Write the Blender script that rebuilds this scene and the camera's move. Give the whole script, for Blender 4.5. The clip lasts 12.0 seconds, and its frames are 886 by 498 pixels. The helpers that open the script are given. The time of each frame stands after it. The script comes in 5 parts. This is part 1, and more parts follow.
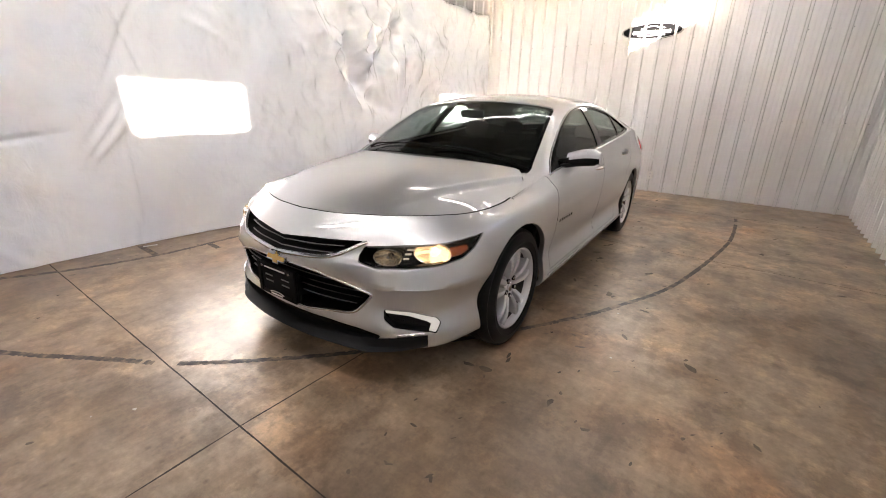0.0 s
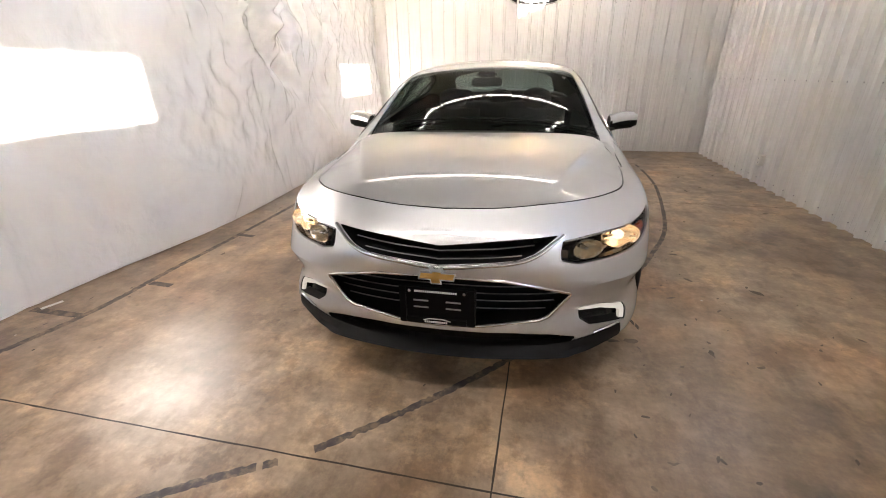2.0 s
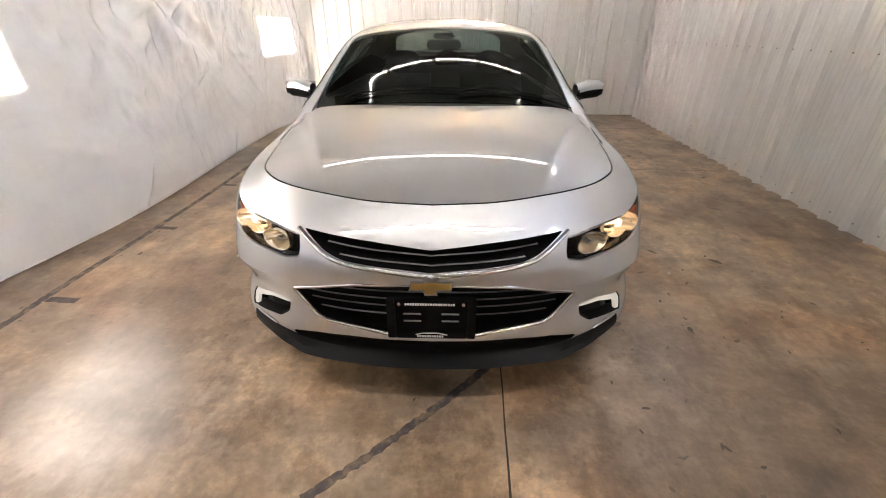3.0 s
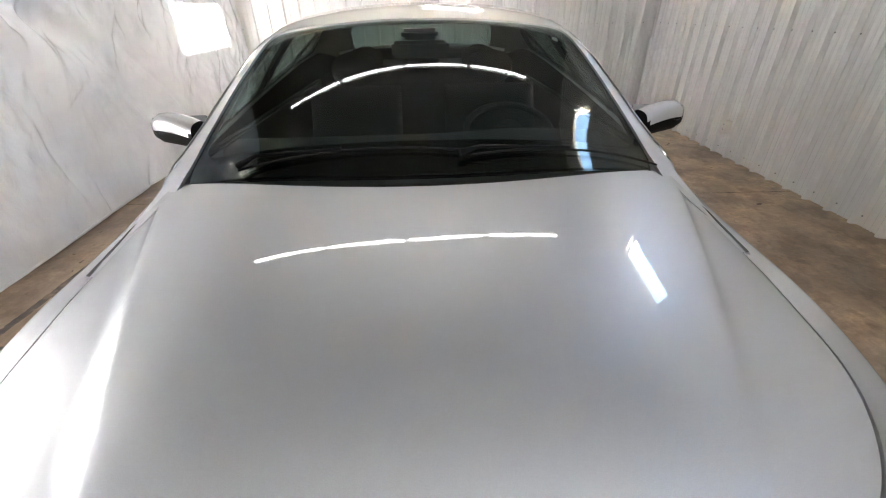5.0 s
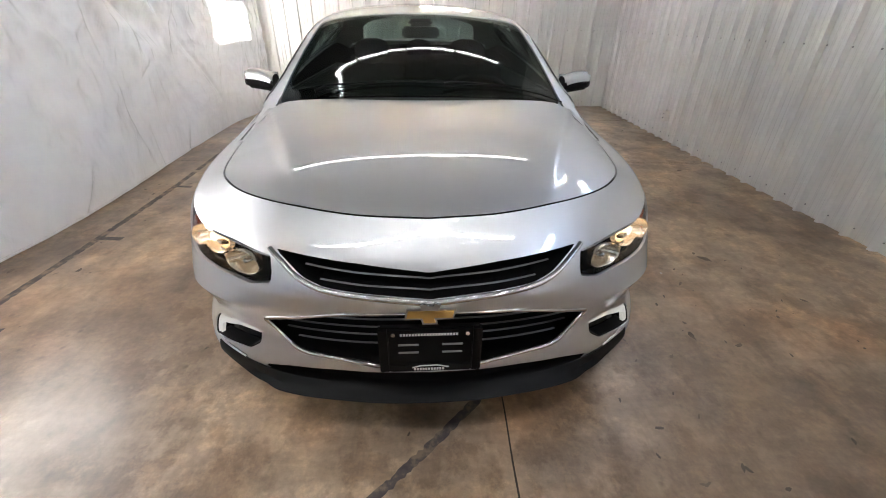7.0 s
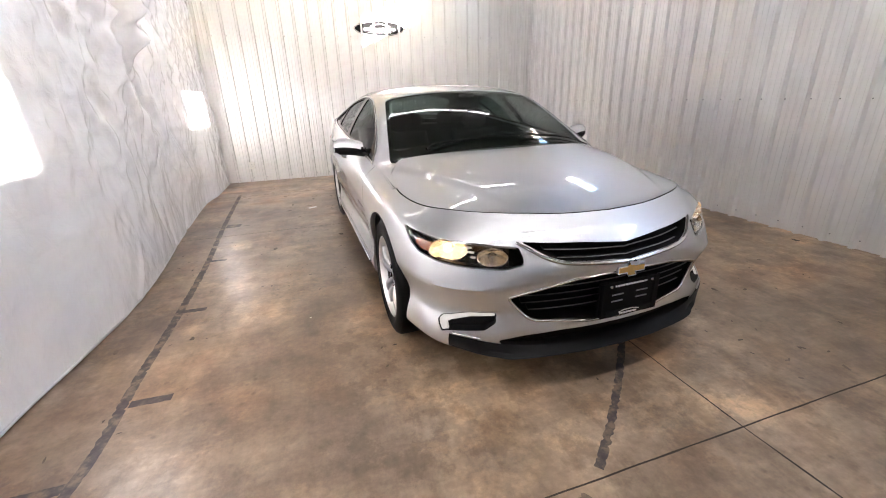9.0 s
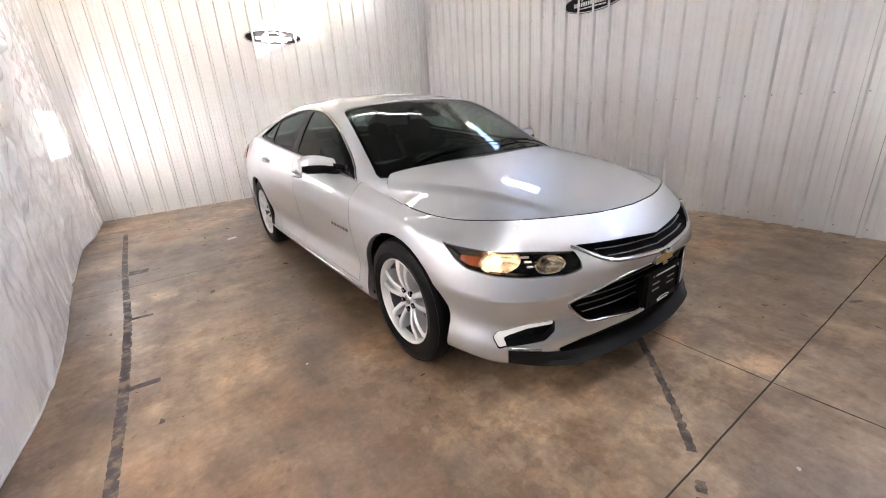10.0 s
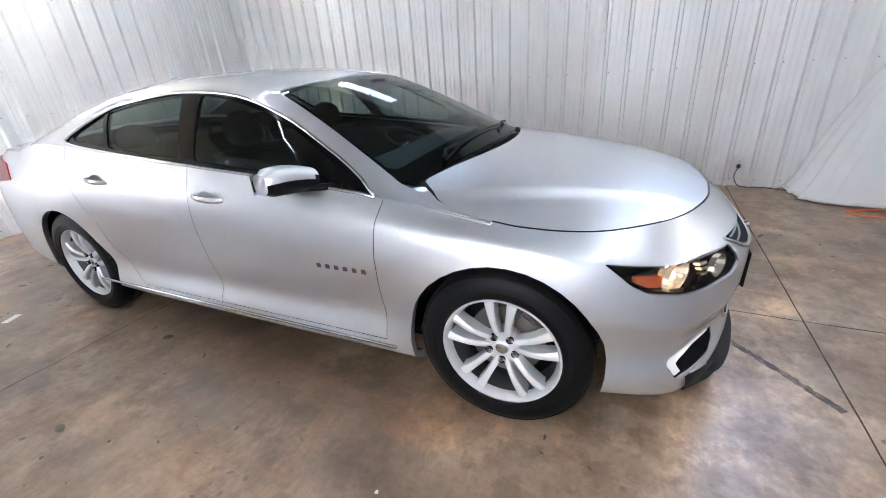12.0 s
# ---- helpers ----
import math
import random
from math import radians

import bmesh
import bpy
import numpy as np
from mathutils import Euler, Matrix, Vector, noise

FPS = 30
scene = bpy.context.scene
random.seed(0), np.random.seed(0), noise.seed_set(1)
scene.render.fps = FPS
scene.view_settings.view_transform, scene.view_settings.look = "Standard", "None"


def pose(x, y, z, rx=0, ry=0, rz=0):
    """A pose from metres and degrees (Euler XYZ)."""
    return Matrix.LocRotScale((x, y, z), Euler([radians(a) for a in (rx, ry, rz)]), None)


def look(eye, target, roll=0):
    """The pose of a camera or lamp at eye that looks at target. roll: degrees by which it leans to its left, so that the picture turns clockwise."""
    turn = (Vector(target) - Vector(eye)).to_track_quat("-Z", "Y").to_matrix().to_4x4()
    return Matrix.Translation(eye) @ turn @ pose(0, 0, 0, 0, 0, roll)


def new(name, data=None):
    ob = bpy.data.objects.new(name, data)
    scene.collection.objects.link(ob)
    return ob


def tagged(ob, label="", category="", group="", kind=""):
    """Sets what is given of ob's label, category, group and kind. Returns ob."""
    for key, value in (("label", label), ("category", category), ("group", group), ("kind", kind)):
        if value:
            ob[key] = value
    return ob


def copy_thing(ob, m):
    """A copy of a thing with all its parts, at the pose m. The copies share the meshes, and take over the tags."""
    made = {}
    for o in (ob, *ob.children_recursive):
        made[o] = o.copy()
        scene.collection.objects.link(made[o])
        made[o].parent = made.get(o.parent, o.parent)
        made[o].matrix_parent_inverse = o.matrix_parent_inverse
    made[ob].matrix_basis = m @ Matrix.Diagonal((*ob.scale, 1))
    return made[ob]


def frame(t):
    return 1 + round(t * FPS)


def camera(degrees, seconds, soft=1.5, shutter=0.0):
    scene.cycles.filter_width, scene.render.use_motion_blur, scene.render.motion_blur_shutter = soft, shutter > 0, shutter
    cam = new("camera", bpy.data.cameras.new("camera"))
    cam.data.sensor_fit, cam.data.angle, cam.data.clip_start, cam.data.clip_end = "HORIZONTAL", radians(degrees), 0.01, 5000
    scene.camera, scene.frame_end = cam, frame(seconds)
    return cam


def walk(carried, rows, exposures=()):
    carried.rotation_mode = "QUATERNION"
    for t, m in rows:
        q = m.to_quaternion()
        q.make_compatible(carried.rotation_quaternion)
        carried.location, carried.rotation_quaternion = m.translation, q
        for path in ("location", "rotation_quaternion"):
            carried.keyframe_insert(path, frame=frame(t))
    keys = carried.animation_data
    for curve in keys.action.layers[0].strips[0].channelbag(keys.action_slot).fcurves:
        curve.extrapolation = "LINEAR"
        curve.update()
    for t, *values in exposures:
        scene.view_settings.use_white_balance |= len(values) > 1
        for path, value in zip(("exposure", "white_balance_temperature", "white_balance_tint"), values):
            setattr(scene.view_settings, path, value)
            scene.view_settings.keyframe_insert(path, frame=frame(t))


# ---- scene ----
cam = camera(95.5, 12.0, soft=1.0)
PATH = [
    (0, (1.709, -1.914, 1.285), (0.64, -0.362, 0.614), 1.2),
    (0.5, (1.35, -2.016, 1.278), (0.402, -0.39, 0.603), 0.3),
    (1, (0.97, -2.156, 1.263), (0.188, -0.442, 0.594), -0.8),
    (1.5, (0.616, -2.221, 1.266), (0.013, -0.454, 0.549), -1.6),
    (2, (0.301, -2.208, 1.278), (-0.068, -0.409, 0.487), -1.0),
    (2.5, (0.115, -2.18, 1.288), (-0.059, -0.399, 0.393), -0.2),
    (3, (0.065, -1.971, 1.315), (0.024, -0.215, 0.359), 0.1),
    (3.5, (0.071, -1.674, 1.339), (0.141, 0.063, 0.35), 0.5),
    (3.7, (0.054, -1.532, 1.343), (0.15, 0.192, 0.334), 0.8),
    (5.3, (0.012, -0.735, 1.367), (0.066, 0.985, 0.347), -1.2),
    (5.5, (0.008, -0.765, 1.375), (0.075, 0.954, 0.355), -0.6),
    (6, (-0.016, -1.053, 1.352), (0.077, 0.661, 0.327), 0.3),
    (6.5, (-0.022, -1.407, 1.337), (0.08, 0.324, 0.341), 0.8),
    (7, (-0.026, -1.767, 1.299), (0.088, -0.034, 0.308), 0.9),
    (7.5, (-0.203, -2.042, 1.293), (-0.037, -0.263, 0.394), 0.8),
    (7.7, (-0.33, -2.141, 1.281), (-0.125, -0.348, 0.417), 0.8),
    (9.3, (-1.451, -2.048, 1.274), (-0.723, -0.315, 0.59), -2.7),
    (9.5, (-1.562, -1.949, 1.264), (-0.744, -0.255, 0.586), -3.1),
    (10, (-1.781, -1.664, 1.288), (-0.697, -0.126, 0.607), -3.8),
    (10.5, (-1.951, -1.37, 1.316), (-0.639, -0.036, 0.611), -4.4),
    (11, (-2.029, -1.071, 1.319), (-0.544, 0.041, 0.574), -4.6),
    (11.5, (-2.061, -0.736, 1.316), (-0.463, 0.189, 0.547), -4.6),
    (12, (-2.066, -0.362, 1.327), (-0.419, 0.427, 0.511), -4.3),
]
walk(cam, [(t, look(eye, target, roll)) for t, eye, target, roll in PATH],
     [(0, 5.68, 6930, 15), (2.5, 5.71, 7130, 15), (3.7, 5.71, 6880, 13), (5.5, 5.51, 6350, 10), (6.5, 5.46, 6500, 10), (7.5, 5.68, 6260, 11), (9.5, 5.68, 6530, 16), (10.5, 5.66, 6300, 15), (12, 5.88, 5700, 11)])

# ---- room axes: the building is turned slightly against the car; local x along the back wall, local y along the right wall ----
ROOM = pose(3.21, 5.50, 0, 0, 0, -2.4)
EAVES = 4.35


def room(x, y, z=0.0):
    return ROOM @ Vector((x, y, z))


# ---- light ----
SUN_WAY = Vector((-0.82, 1.0, -0.345)).normalized()
world = bpy.data.worlds.new("sky")
scene.world = world
world.use_nodes = True
wn = world.node_tree.nodes
sky = wn.new("ShaderNodeTexSky")
sky.sky_type, sky.sun_disc = "NISHITA", False
sky.sun_elevation = math.asin(-SUN_WAY.z)
sky.sun_rotation = math.atan2(-SUN_WAY.x, -SUN_WAY.y)
world.node_tree.links.new(sky.outputs[0], wn["Background"].inputs[0])
wn["Background"].inputs[1].default_value = 0.15

sun = new("sun", bpy.data.lights.new("sun", "SUN"))
sun.data.energy, sun.data.angle, sun.data.color = 2.6, radians(0.5), (1.0, 0.94, 0.86)
sun.matrix_world = look((8, -9, 7), Vector((8, -9, 7)) + SUN_WAY)


# ---- materials ----
def material(name, colour, rough=0.5, metal=0.0, **more):
    m = bpy.data.materials.new(name)
    m.use_nodes = True
    b = m.node_tree.nodes["Principled BSDF"]
    b.inputs["Base Color"].default_value = (*colour, 1)
    b.inputs["Roughness"].default_value = rough
    b.inputs["Metallic"].default_value = metal
    for key, value in more.items():
        b.inputs[key.replace("_", " ")].default_value = value
    return m


def node(m, kind, **values):
    n = m.node_tree.nodes.new(kind)
    for key, value in values.items():
        n.inputs[key].default_value = value
    return n


def wire(m, a, out, b, into):
    m.node_tree.links.new(a.outputs[out], b.inputs[into])


def ramp(m, fac, stops):
    r = m.node_tree.nodes.new("ShaderNodeValToRGB")
    while len(r.color_ramp.elements) < len(stops):
        r.color_ramp.elements.new(0.5)
    for e, (p, c) in zip(r.color_ramp.elements, stops):
        e.position, e.color = p, (*c, 1)
    m.node_tree.links.new(fac, r.inputs[0])
    return r


def mixed(m, fac, a, b, how="MIX"):
    """Mixes two colour outputs; returns the result's output."""
    x = m.node_tree.nodes.new("ShaderNodeMix")
    x.data_type, x.blend_type = "RGBA", how
    for value, k in ((fac, 0), (a, 6), (b, 7)):
        if isinstance(value, (int, float)):
            x.inputs[k].default_value = value
        elif isinstance(value, tuple):
            x.inputs[k].default_value = (*value, 1)
        else:
            m.node_tree.links.new(value, x.inputs[k])
    return x.outputs[2]


def noise_tex(m, scale, detail=6, rough=0.6, stretch=(1, 1, 1), warp=0.0):
    co = m.node_tree.nodes.new("ShaderNodeTexCoord")
    mp = node(m, "ShaderNodeMapping", Scale=stretch, Location=(3.17, 1.73, 0.377))
    wire(m, co, "Object", mp, "Vector")
    n = node(m, "ShaderNodeTexNoise", Scale=scale, Detail=detail, Roughness=rough, Distortion=warp)
    wire(m, mp, 0, n, "Vector")
    return n.outputs[0]


def bump(m, height, strength, distance=0.01):
    b = node(m, "ShaderNodeBump", Strength=strength, Distance=distance)
    m.node_tree.links.new(height, b.inputs["Height"])
    m.node_tree.links.new(b.outputs[0], m.node_tree.nodes["Principled BSDF"].inputs["Normal"])


def bsdf(m):
    return m.node_tree.nodes["Principled BSDF"]


def make_concrete():
    m = material("polished concrete", (0.3, 0.25, 0.2), 0.4)
    big = ramp(m, noise_tex(m, 0.7, 4, 0.5, warp=0.3), ((0.32, (0.20, 0.138, 0.09)), (0.5, (0.355, 0.256, 0.173)), (0.68, (0.53, 0.405, 0.288))))
    mid = ramp(m, noise_tex(m, 2.4, 9, 0.66, (1, 0.75, 1), 0.12), ((0.34, (0.52, 0.48, 0.44)), (0.5, (0.95, 0.94, 0.93)), (0.66, (1.28, 1.25, 1.2))))
    c = mixed(m, 1.0, big.outputs[0], mid.outputs[0], "MULTIPLY")
    smear = ramp(m, noise_tex(m, 4.5, 9, 0.7, (0.8, 1.15, 1), 0.15), ((0.25, (0.6, 0.56, 0.52)), (0.7, (1.1, 1.1, 1.1))))
    c = mixed(m, 1.0, c, smear.outputs[0], "MULTIPLY")
    rust = ramp(m, noise_tex(m, 1.5, 2, 0.5), ((0.55, (1, 1, 1)), (0.75, (1.05, 0.86, 0.7))))
    c = mixed(m, 1.0, c, rust.outputs[0], "MULTIPLY")
    fine = ramp(m, noise_tex(m, 32.0, 4, 0.65), ((0.3, (0.8,) * 3), (0.7, (1.14,) * 3)))
    c = mixed(m, 0.8, c, fine.outputs[0], "MULTIPLY")
    # scuffs along and across the way cars drive in
    along = ramp(m, noise_tex(m, 3.0, 6, 0.7, (2.6, 0.35, 1), 0.1), ((0.48, (1, 1, 1)), (0.85, (0.7, 0.67, 0.64))))
    across = ramp(m, noise_tex(m, 4.0, 6, 0.7, (0.4, 2.2, 1), 0.1), ((0.48, (1, 1, 1)), (0.85, (0.74, 0.71, 0.68))))
    c = mixed(m, 1.0, c, mixed(m, 1.0, along.outputs[0], across.outputs[0], "MULTIPLY"), "MULTIPLY")
    # smudges with a shape of their own, and paler worn spots
    smudge = ramp(m, noise_tex(m, 5.5, 9, 0.68, (1, 0.8, 1)), ((0.5, (1, 1, 1)), (0.58, (0.7, 0.66, 0.62))))
    worn = ramp(m, noise_tex(m, 3.7, 9, 0.72, (0.8, 1, 1)), ((0.52, (1, 1, 1)), (0.6, (1.4, 1.36, 1.28))))
    place = ramp(m, noise_tex(m, 0.9, 3, 0.5), ((0.38, (0.3,) * 3), (0.52, (1, 1, 1))))
    c = mixed(m, place.outputs[0], c, mixed(m, 1.0, c, mixed(m, 1.0, smudge.outputs[0], worn.outputs[0], "MULTIPLY"), "MULTIPLY"))
    # small dark specks in clusters
    co = m.node_tree.nodes.new("ShaderNodeTexCoord")
    cells = node(m, "ShaderNodeTexVoronoi", Scale=13.0, Randomness=1.0)
    shift = node(m, "ShaderNodeMapping", Location=(0.3, 0.2, 0.037))
    wire(m, co, "Object", shift, "Vector")
    wire(m, shift, 0, cells, "Vector")
    speck = ramp(m, cells.outputs["Distance"], ((0.03, (0.45, 0.41, 0.37)), (0.2, (1, 1, 1))))
    where = ramp(m, noise_tex(m, 1.9, 2, 0.5), ((0.5, (0, 0, 0)), (0.66, (1, 1, 1))))
    c = mixed(m, where.outputs[0], c, mixed(m, 1.0, c, speck.outputs[0], "MULTIPLY"))
    m.node_tree.links.new(c, bsdf(m).inputs["Base Color"])
    gloss = ramp(m, noise_tex(m, 3.2, 6, 0.62, warp=0.1), ((0.3, (0.30,) * 3), (0.5, (0.34,) * 3), (0.7, (0.42,) * 3)))
    m.node_tree.links.new(gloss.outputs[0], bsdf(m).inputs["Roughness"])
    bsdf(m).inputs["Specular IOR Level"].default_value = 0.95
    bump(m, noise_tex(m, 9, 4, 0.5), 0.06, 0.01)
    return m


def make_panel_white():
    m = material("white painted steel", (0.78, 0.78, 0.77), 0.25, Specular_IOR_Level=0.65)
    c = ramp(m, noise_tex(m, 1.3, 6, 0.65, (1, 1, 0.5)), ((0.3, (0.79, 0.785, 0.775)), (0.6, (0.85, 0.85, 0.845))))
    streak = ramp(m, noise_tex(m, 6.0, 4, 0.6, (6, 6, 0.25)), ((0.25, (0.9, 0.89, 0.875)), (0.45, (1, 1, 1))))
    m.node_tree.links.new(mixed(m, 0.35, c.outputs[0], streak.outputs[0], "MULTIPLY"), bsdf(m).inputs["Base Color"])
    bump(m, noise_tex(m, 5, 3, 0.5, (1, 1, 0.25)), 0.08, 0.01)
    return m


def make_sheet():
    m = material("white plastic sheeting", (0.8, 0.8, 0.82), 0.2)
    c = ramp(m, noise_tex(m, 1.1, 7, 0.65, warp=0.8), ((0.3, (0.78, 0.79, 0.83)), (0.62, (0.88, 0.89, 0.92))))
    m.node_tree.links.new(c.outputs[0], bsdf(m).inputs["Base Color"])
    # crumpled facets: distances to scattered points, bent by noise
    co = m.node_tree.nodes.new("ShaderNodeTexCoord")
    cells = node(m, "ShaderNodeTexVoronoi", Scale=5.5)
    cells.distance = "MANHATTAN"
    bent = node(m, "ShaderNodeMix", Factor=0.12)
    bent.data_type = "VECTOR"
    wind = node(m, "ShaderNodeTexNoise", Scale=2.0, Detail=3.0)
    wire(m, co, "Object", wind, "Vector")
    m.node_tree.links.new(co.outputs["Object"], bent.inputs[4])
    m.node_tree.links.new(wind.outputs["Color"], bent.inputs[5])
    m.node_tree.links.new(bent.outputs[1], cells.inputs["Vector"])
    soft = noise_tex(m, 11.0, 6, 0.6, (1, 1, 0.8), 1.2)
    bump(m, mixed(m, 0.45, cells.outputs["Distance"], soft), 0.25, 0.05)
    return m


CONCRETE, PANEL, SHEET = make_concrete(), make_panel_white(), make_sheet()
CEILING = material("grey ceiling liner", (0.24, 0.24, 0.245), 0.6)
JOINT = material("sawn joint", (0.06, 0.048, 0.04), 0.9)
TAPE = material("worn dark floor tape", (0.075, 0.072, 0.075), 0.6)
worn = ramp(TAPE, noise_tex(TAPE, 14, 5, 0.65), ((0.4, (0.07, 0.058, 0.062)), (0.52, (0.11, 0.09, 0.086)), (0.62, (0.24, 0.18, 0.135))))
TAPE.node_tree.links.new(worn.outputs[0], bsdf(TAPE).inputs["Base Color"])
STEEL = material("grey steel", (0.32, 0.33, 0.34), 0.4, 0.8)
TIMBER = material("raw timber", (0.22, 0.15, 0.09), 0.8)
OUTLET = material("white outlet plastic", (0.75, 0.74, 0.7), 0.35)
SOCKET = material("dark slot", (0.03, 0.03, 0.03), 0.5)
FRAME = material("white window frame", (0.8, 0.8, 0.79), 0.4)
def make_tube(name, strength):
    m = material(name, (1, 1, 1), 0.5)
    bsdf(m).inputs["Emission Color"].default_value = (1.0, 0.98, 0.95, 1)
    bsdf(m).inputs["Emission Strength"].default_value = strength
    return m


# strengths differ by row only to balance brightness over the room
TUBE, DIM_TUBE, FILL_TUBE = make_tube("lit tube", 1.7), make_tube("dim lit tube", 0.55), make_tube("fill tube", 0.6)
SIGN_BLACK, SIGN_WHITE = material("black sign face", (0.004, 0.004, 0.0045), 0.35, Specular_IOR_Level=0.1), material("white sign print", (0.75, 0.75, 0.74), 0.4)
COVER = material("white cloth cover", (0.78, 0.78, 0.79), 0.7)
bump(COVER, noise_tex(COVER, 5, 6, 0.6, (1, 1, 0.4), 1.0), 0.18, 0.03)
CORD_BLACK, CORD_ORANGE = material("black cord", (0.03, 0.03, 0.03), 0.5), material("orange cord", (0.7, 0.18, 0.06), 0.5)


# ---- mesh helpers ----
def finish(bm, name, mat, smooth=None):
    me = bpy.data.meshes.new(name)
    bm.normal_update()
    bm.to_mesh(me)
    bm.free()
    for one in mat if isinstance(mat, (list, tuple)) else (mat,):
        me.materials.append(one)
    if smooth is not None:
        me.polygons.foreach_set("use_smooth", [True] * len(me.polygons))
        me.set_sharp_from_angle(angle=radians(smooth))
    return me


def part(name, bm, mat, parent=None, label="", smooth=None):
    """Links a bmesh (or a mesh) as one object under a thing or a part."""
    me = finish(bm, name, mat, smooth) if isinstance(bm, bmesh.types.BMesh) else bm
    ob = new(name, me)
    ob.parent = parent
    if label:
        tagged(ob, label)
    return ob


def thing(name, label, category, m=None, **tags):
    ob = new(name)
    ob.empty_display_size = 0.2
    if m is not None:
        ob.matrix_world = m
    return tagged(ob, label, category, **tags)


def box(bm, x0, x1, y0, y1, z0, z1, bevel=0.0):
    made = bmesh.ops.create_cube(bm, size=1)["verts"]
    for v in made:
        v.co = Vector(((x0 + x1) / 2 + v.co.x * (x1 - x0), (y0 + y1) / 2 + v.co.y * (y1 - y0), (z0 + z1) / 2 + v.co.z * (z1 - z0)))
    if bevel:
        edges = {e for v in made for e in v.link_edges}
        bmesh.ops.bevel(bm, geom=list(edges), offset=bevel, segments=2, affect="EDGES", clamp_overlap=True)
    return bm


def box_bm(*a, **k):
    return box(bmesh.new(), *a, **k)


def grid(bm, rows, closed=False, wrap=False):
    """Skins rows of points with quads. Returns the vertex rows."""
    vs = [[bm.verts.new(p) for p in row] for row in rows]
    n = len(vs[0])
    for i in range(len(vs) - (0 if wrap else 1)):
        a, b = vs[i], vs[(i + 1) % len(vs)]
        for j in range(n - (0 if closed else 1)):
            k = (j + 1) % n
            bm.faces.new((a[j], a[k], b[k], b[j]))
    return vs


def tube(bm, points, radius, sides=8):
    """A tube along points, with capped ends."""
    points = [Vector(p) for p in points]
    rows = []
    for i, p in enumerate(points):
        way = (points[min(i + 1, len(points) - 1)] - points[max(i - 1, 0)]).normalized()
        side = way.cross(Vector((0, 0, 1)) if abs(way.z) < 0.9 else Vector((1, 0, 0))).normalized()
        up = side.cross(way)
        r = radius[i] if isinstance(radius, (list, tuple)) else radius
        rows.append([p + r * (math.cos(a) * side + math.sin(a) * up) for a in (2 * math.pi * k / sides for k in range(sides))])
    vs = grid(bm, rows, closed=True)
    bm.faces.new(vs[0][::-1])
    bm.faces.new(vs[-1])
    return bm


def lathe(bm, profile, sides=48, axis="X"):
    """Turns (radius, along) round the x axis."""
    rows = []
    for k in range(sides):
        a = 2 * math.pi * k / sides
        rows.append([Vector((h, r * math.cos(a), r * math.sin(a))) for r, h in profile])
    grid(bm, rows, wrap=True)
    bmesh.ops.remove_doubles(bm, verts=bm.verts, dist=1e-5)
    return bm


def curve(points, steps=8, closed=False):
    """Catmull-Rom through points, as a list of Vectors."""
    p = [Vector(q) for q in points]
    n = len(p)
    out = []
    for i in range(n if closed else n - 1):
        a, b, c, d = (p[(i + k) % n] if closed else p[min(max(i + k, 0), n - 1)] for k in (-1, 0, 1, 2))
        for s in range(steps):
            t = s / steps
            out.append(0.5 * (2 * b + (c - a) * t + (2 * a - 5 * b + 4 * c - d) * t * t + (3 * b - a - 3 * c + d) * t ** 3))
    if not closed:
        out.append(p[-1])
    return out


def spline(xs, ys):
    """A smooth function through points (monotone cubic)."""
    xs, ys = list(xs), list(ys)
    d = [(ys[i + 1] - ys[i]) / (xs[i + 1] - xs[i]) for i in range(len(xs) - 1)]
    m = [d[0]] + [0.0 if a * b <= 0 else 2 * a * b / (a + b) for a, b in zip(d, d[1:])] + [d[-1]]

    def f(x):
        x = min(max(x, xs[0]), xs[-1])
        i = min(max(int(np.searchsorted(xs, x)) - 1, 0), len(d) - 1)
        h = xs[i + 1] - xs[i]
        t = (x - xs[i]) / h
        return ((2 * t ** 3 - 3 * t * t + 1) * ys[i] + (t ** 3 - 2 * t * t + t) * h * m[i] + (3 * t * t - 2 * t ** 3) * ys[i + 1] + (t ** 3 - t * t) * h * m[i + 1])
    return f


# ---- floor ----
def make_floor():
    bm = bmesh.new()
    box(bm, -14, 3.4, -17, 3.4, -0.12, 0)
    floor = part("floor", bm, CONCRETE)
    floor.matrix_world = ROOM
    return tagged(floor, "brown stained polished concrete slab with dark marks", "floor", kind="structure")


floor = make_floor()


def joint(a, b, width=0.007):
    """A sawn joint in the slab, a dark strip hardly proud of it."""
    a, b = Vector((*a, 0)), Vector((*b, 0))
    side = (b - a).normalized().cross(Vector((0, 0, 1)))
    bm, rows = bmesh.new(), []
    n = max(2, int((b - a).length / 0.08))
    for i in range(n + 1):
        p = a.lerp(b, i / n) + side * 0.003 * noise.noise(Vector((i * 0.37, a.x, a.y)))
        w = width * (0.5 + 0.35 * noise.noise(Vector((i * 0.9, 3.1, b.x))))
        rows.append([p - side * w + Vector((0, 0, 0.0012)), p + side * w + Vector((0, 0, 0.0012))])
    grid(bm, rows)
    return tagged(part("floor_joint", bm, JOINT, None), "dark sawn joint in the concrete floor", "floor joint", "floor joints", "structure")


joint((-2.9, -1.236), (2.95, -1.332))
joint((0.245, -6.0), (0.262, -1.288), 0.007)
joint((0.262, -1.288), (0.42, 2.27), 0.006)
joint((-2.75, 2.43), (3.05, 2.26), 0.006)
joint((-2.75, 4.46), (3.15, 4.34), 0.007)


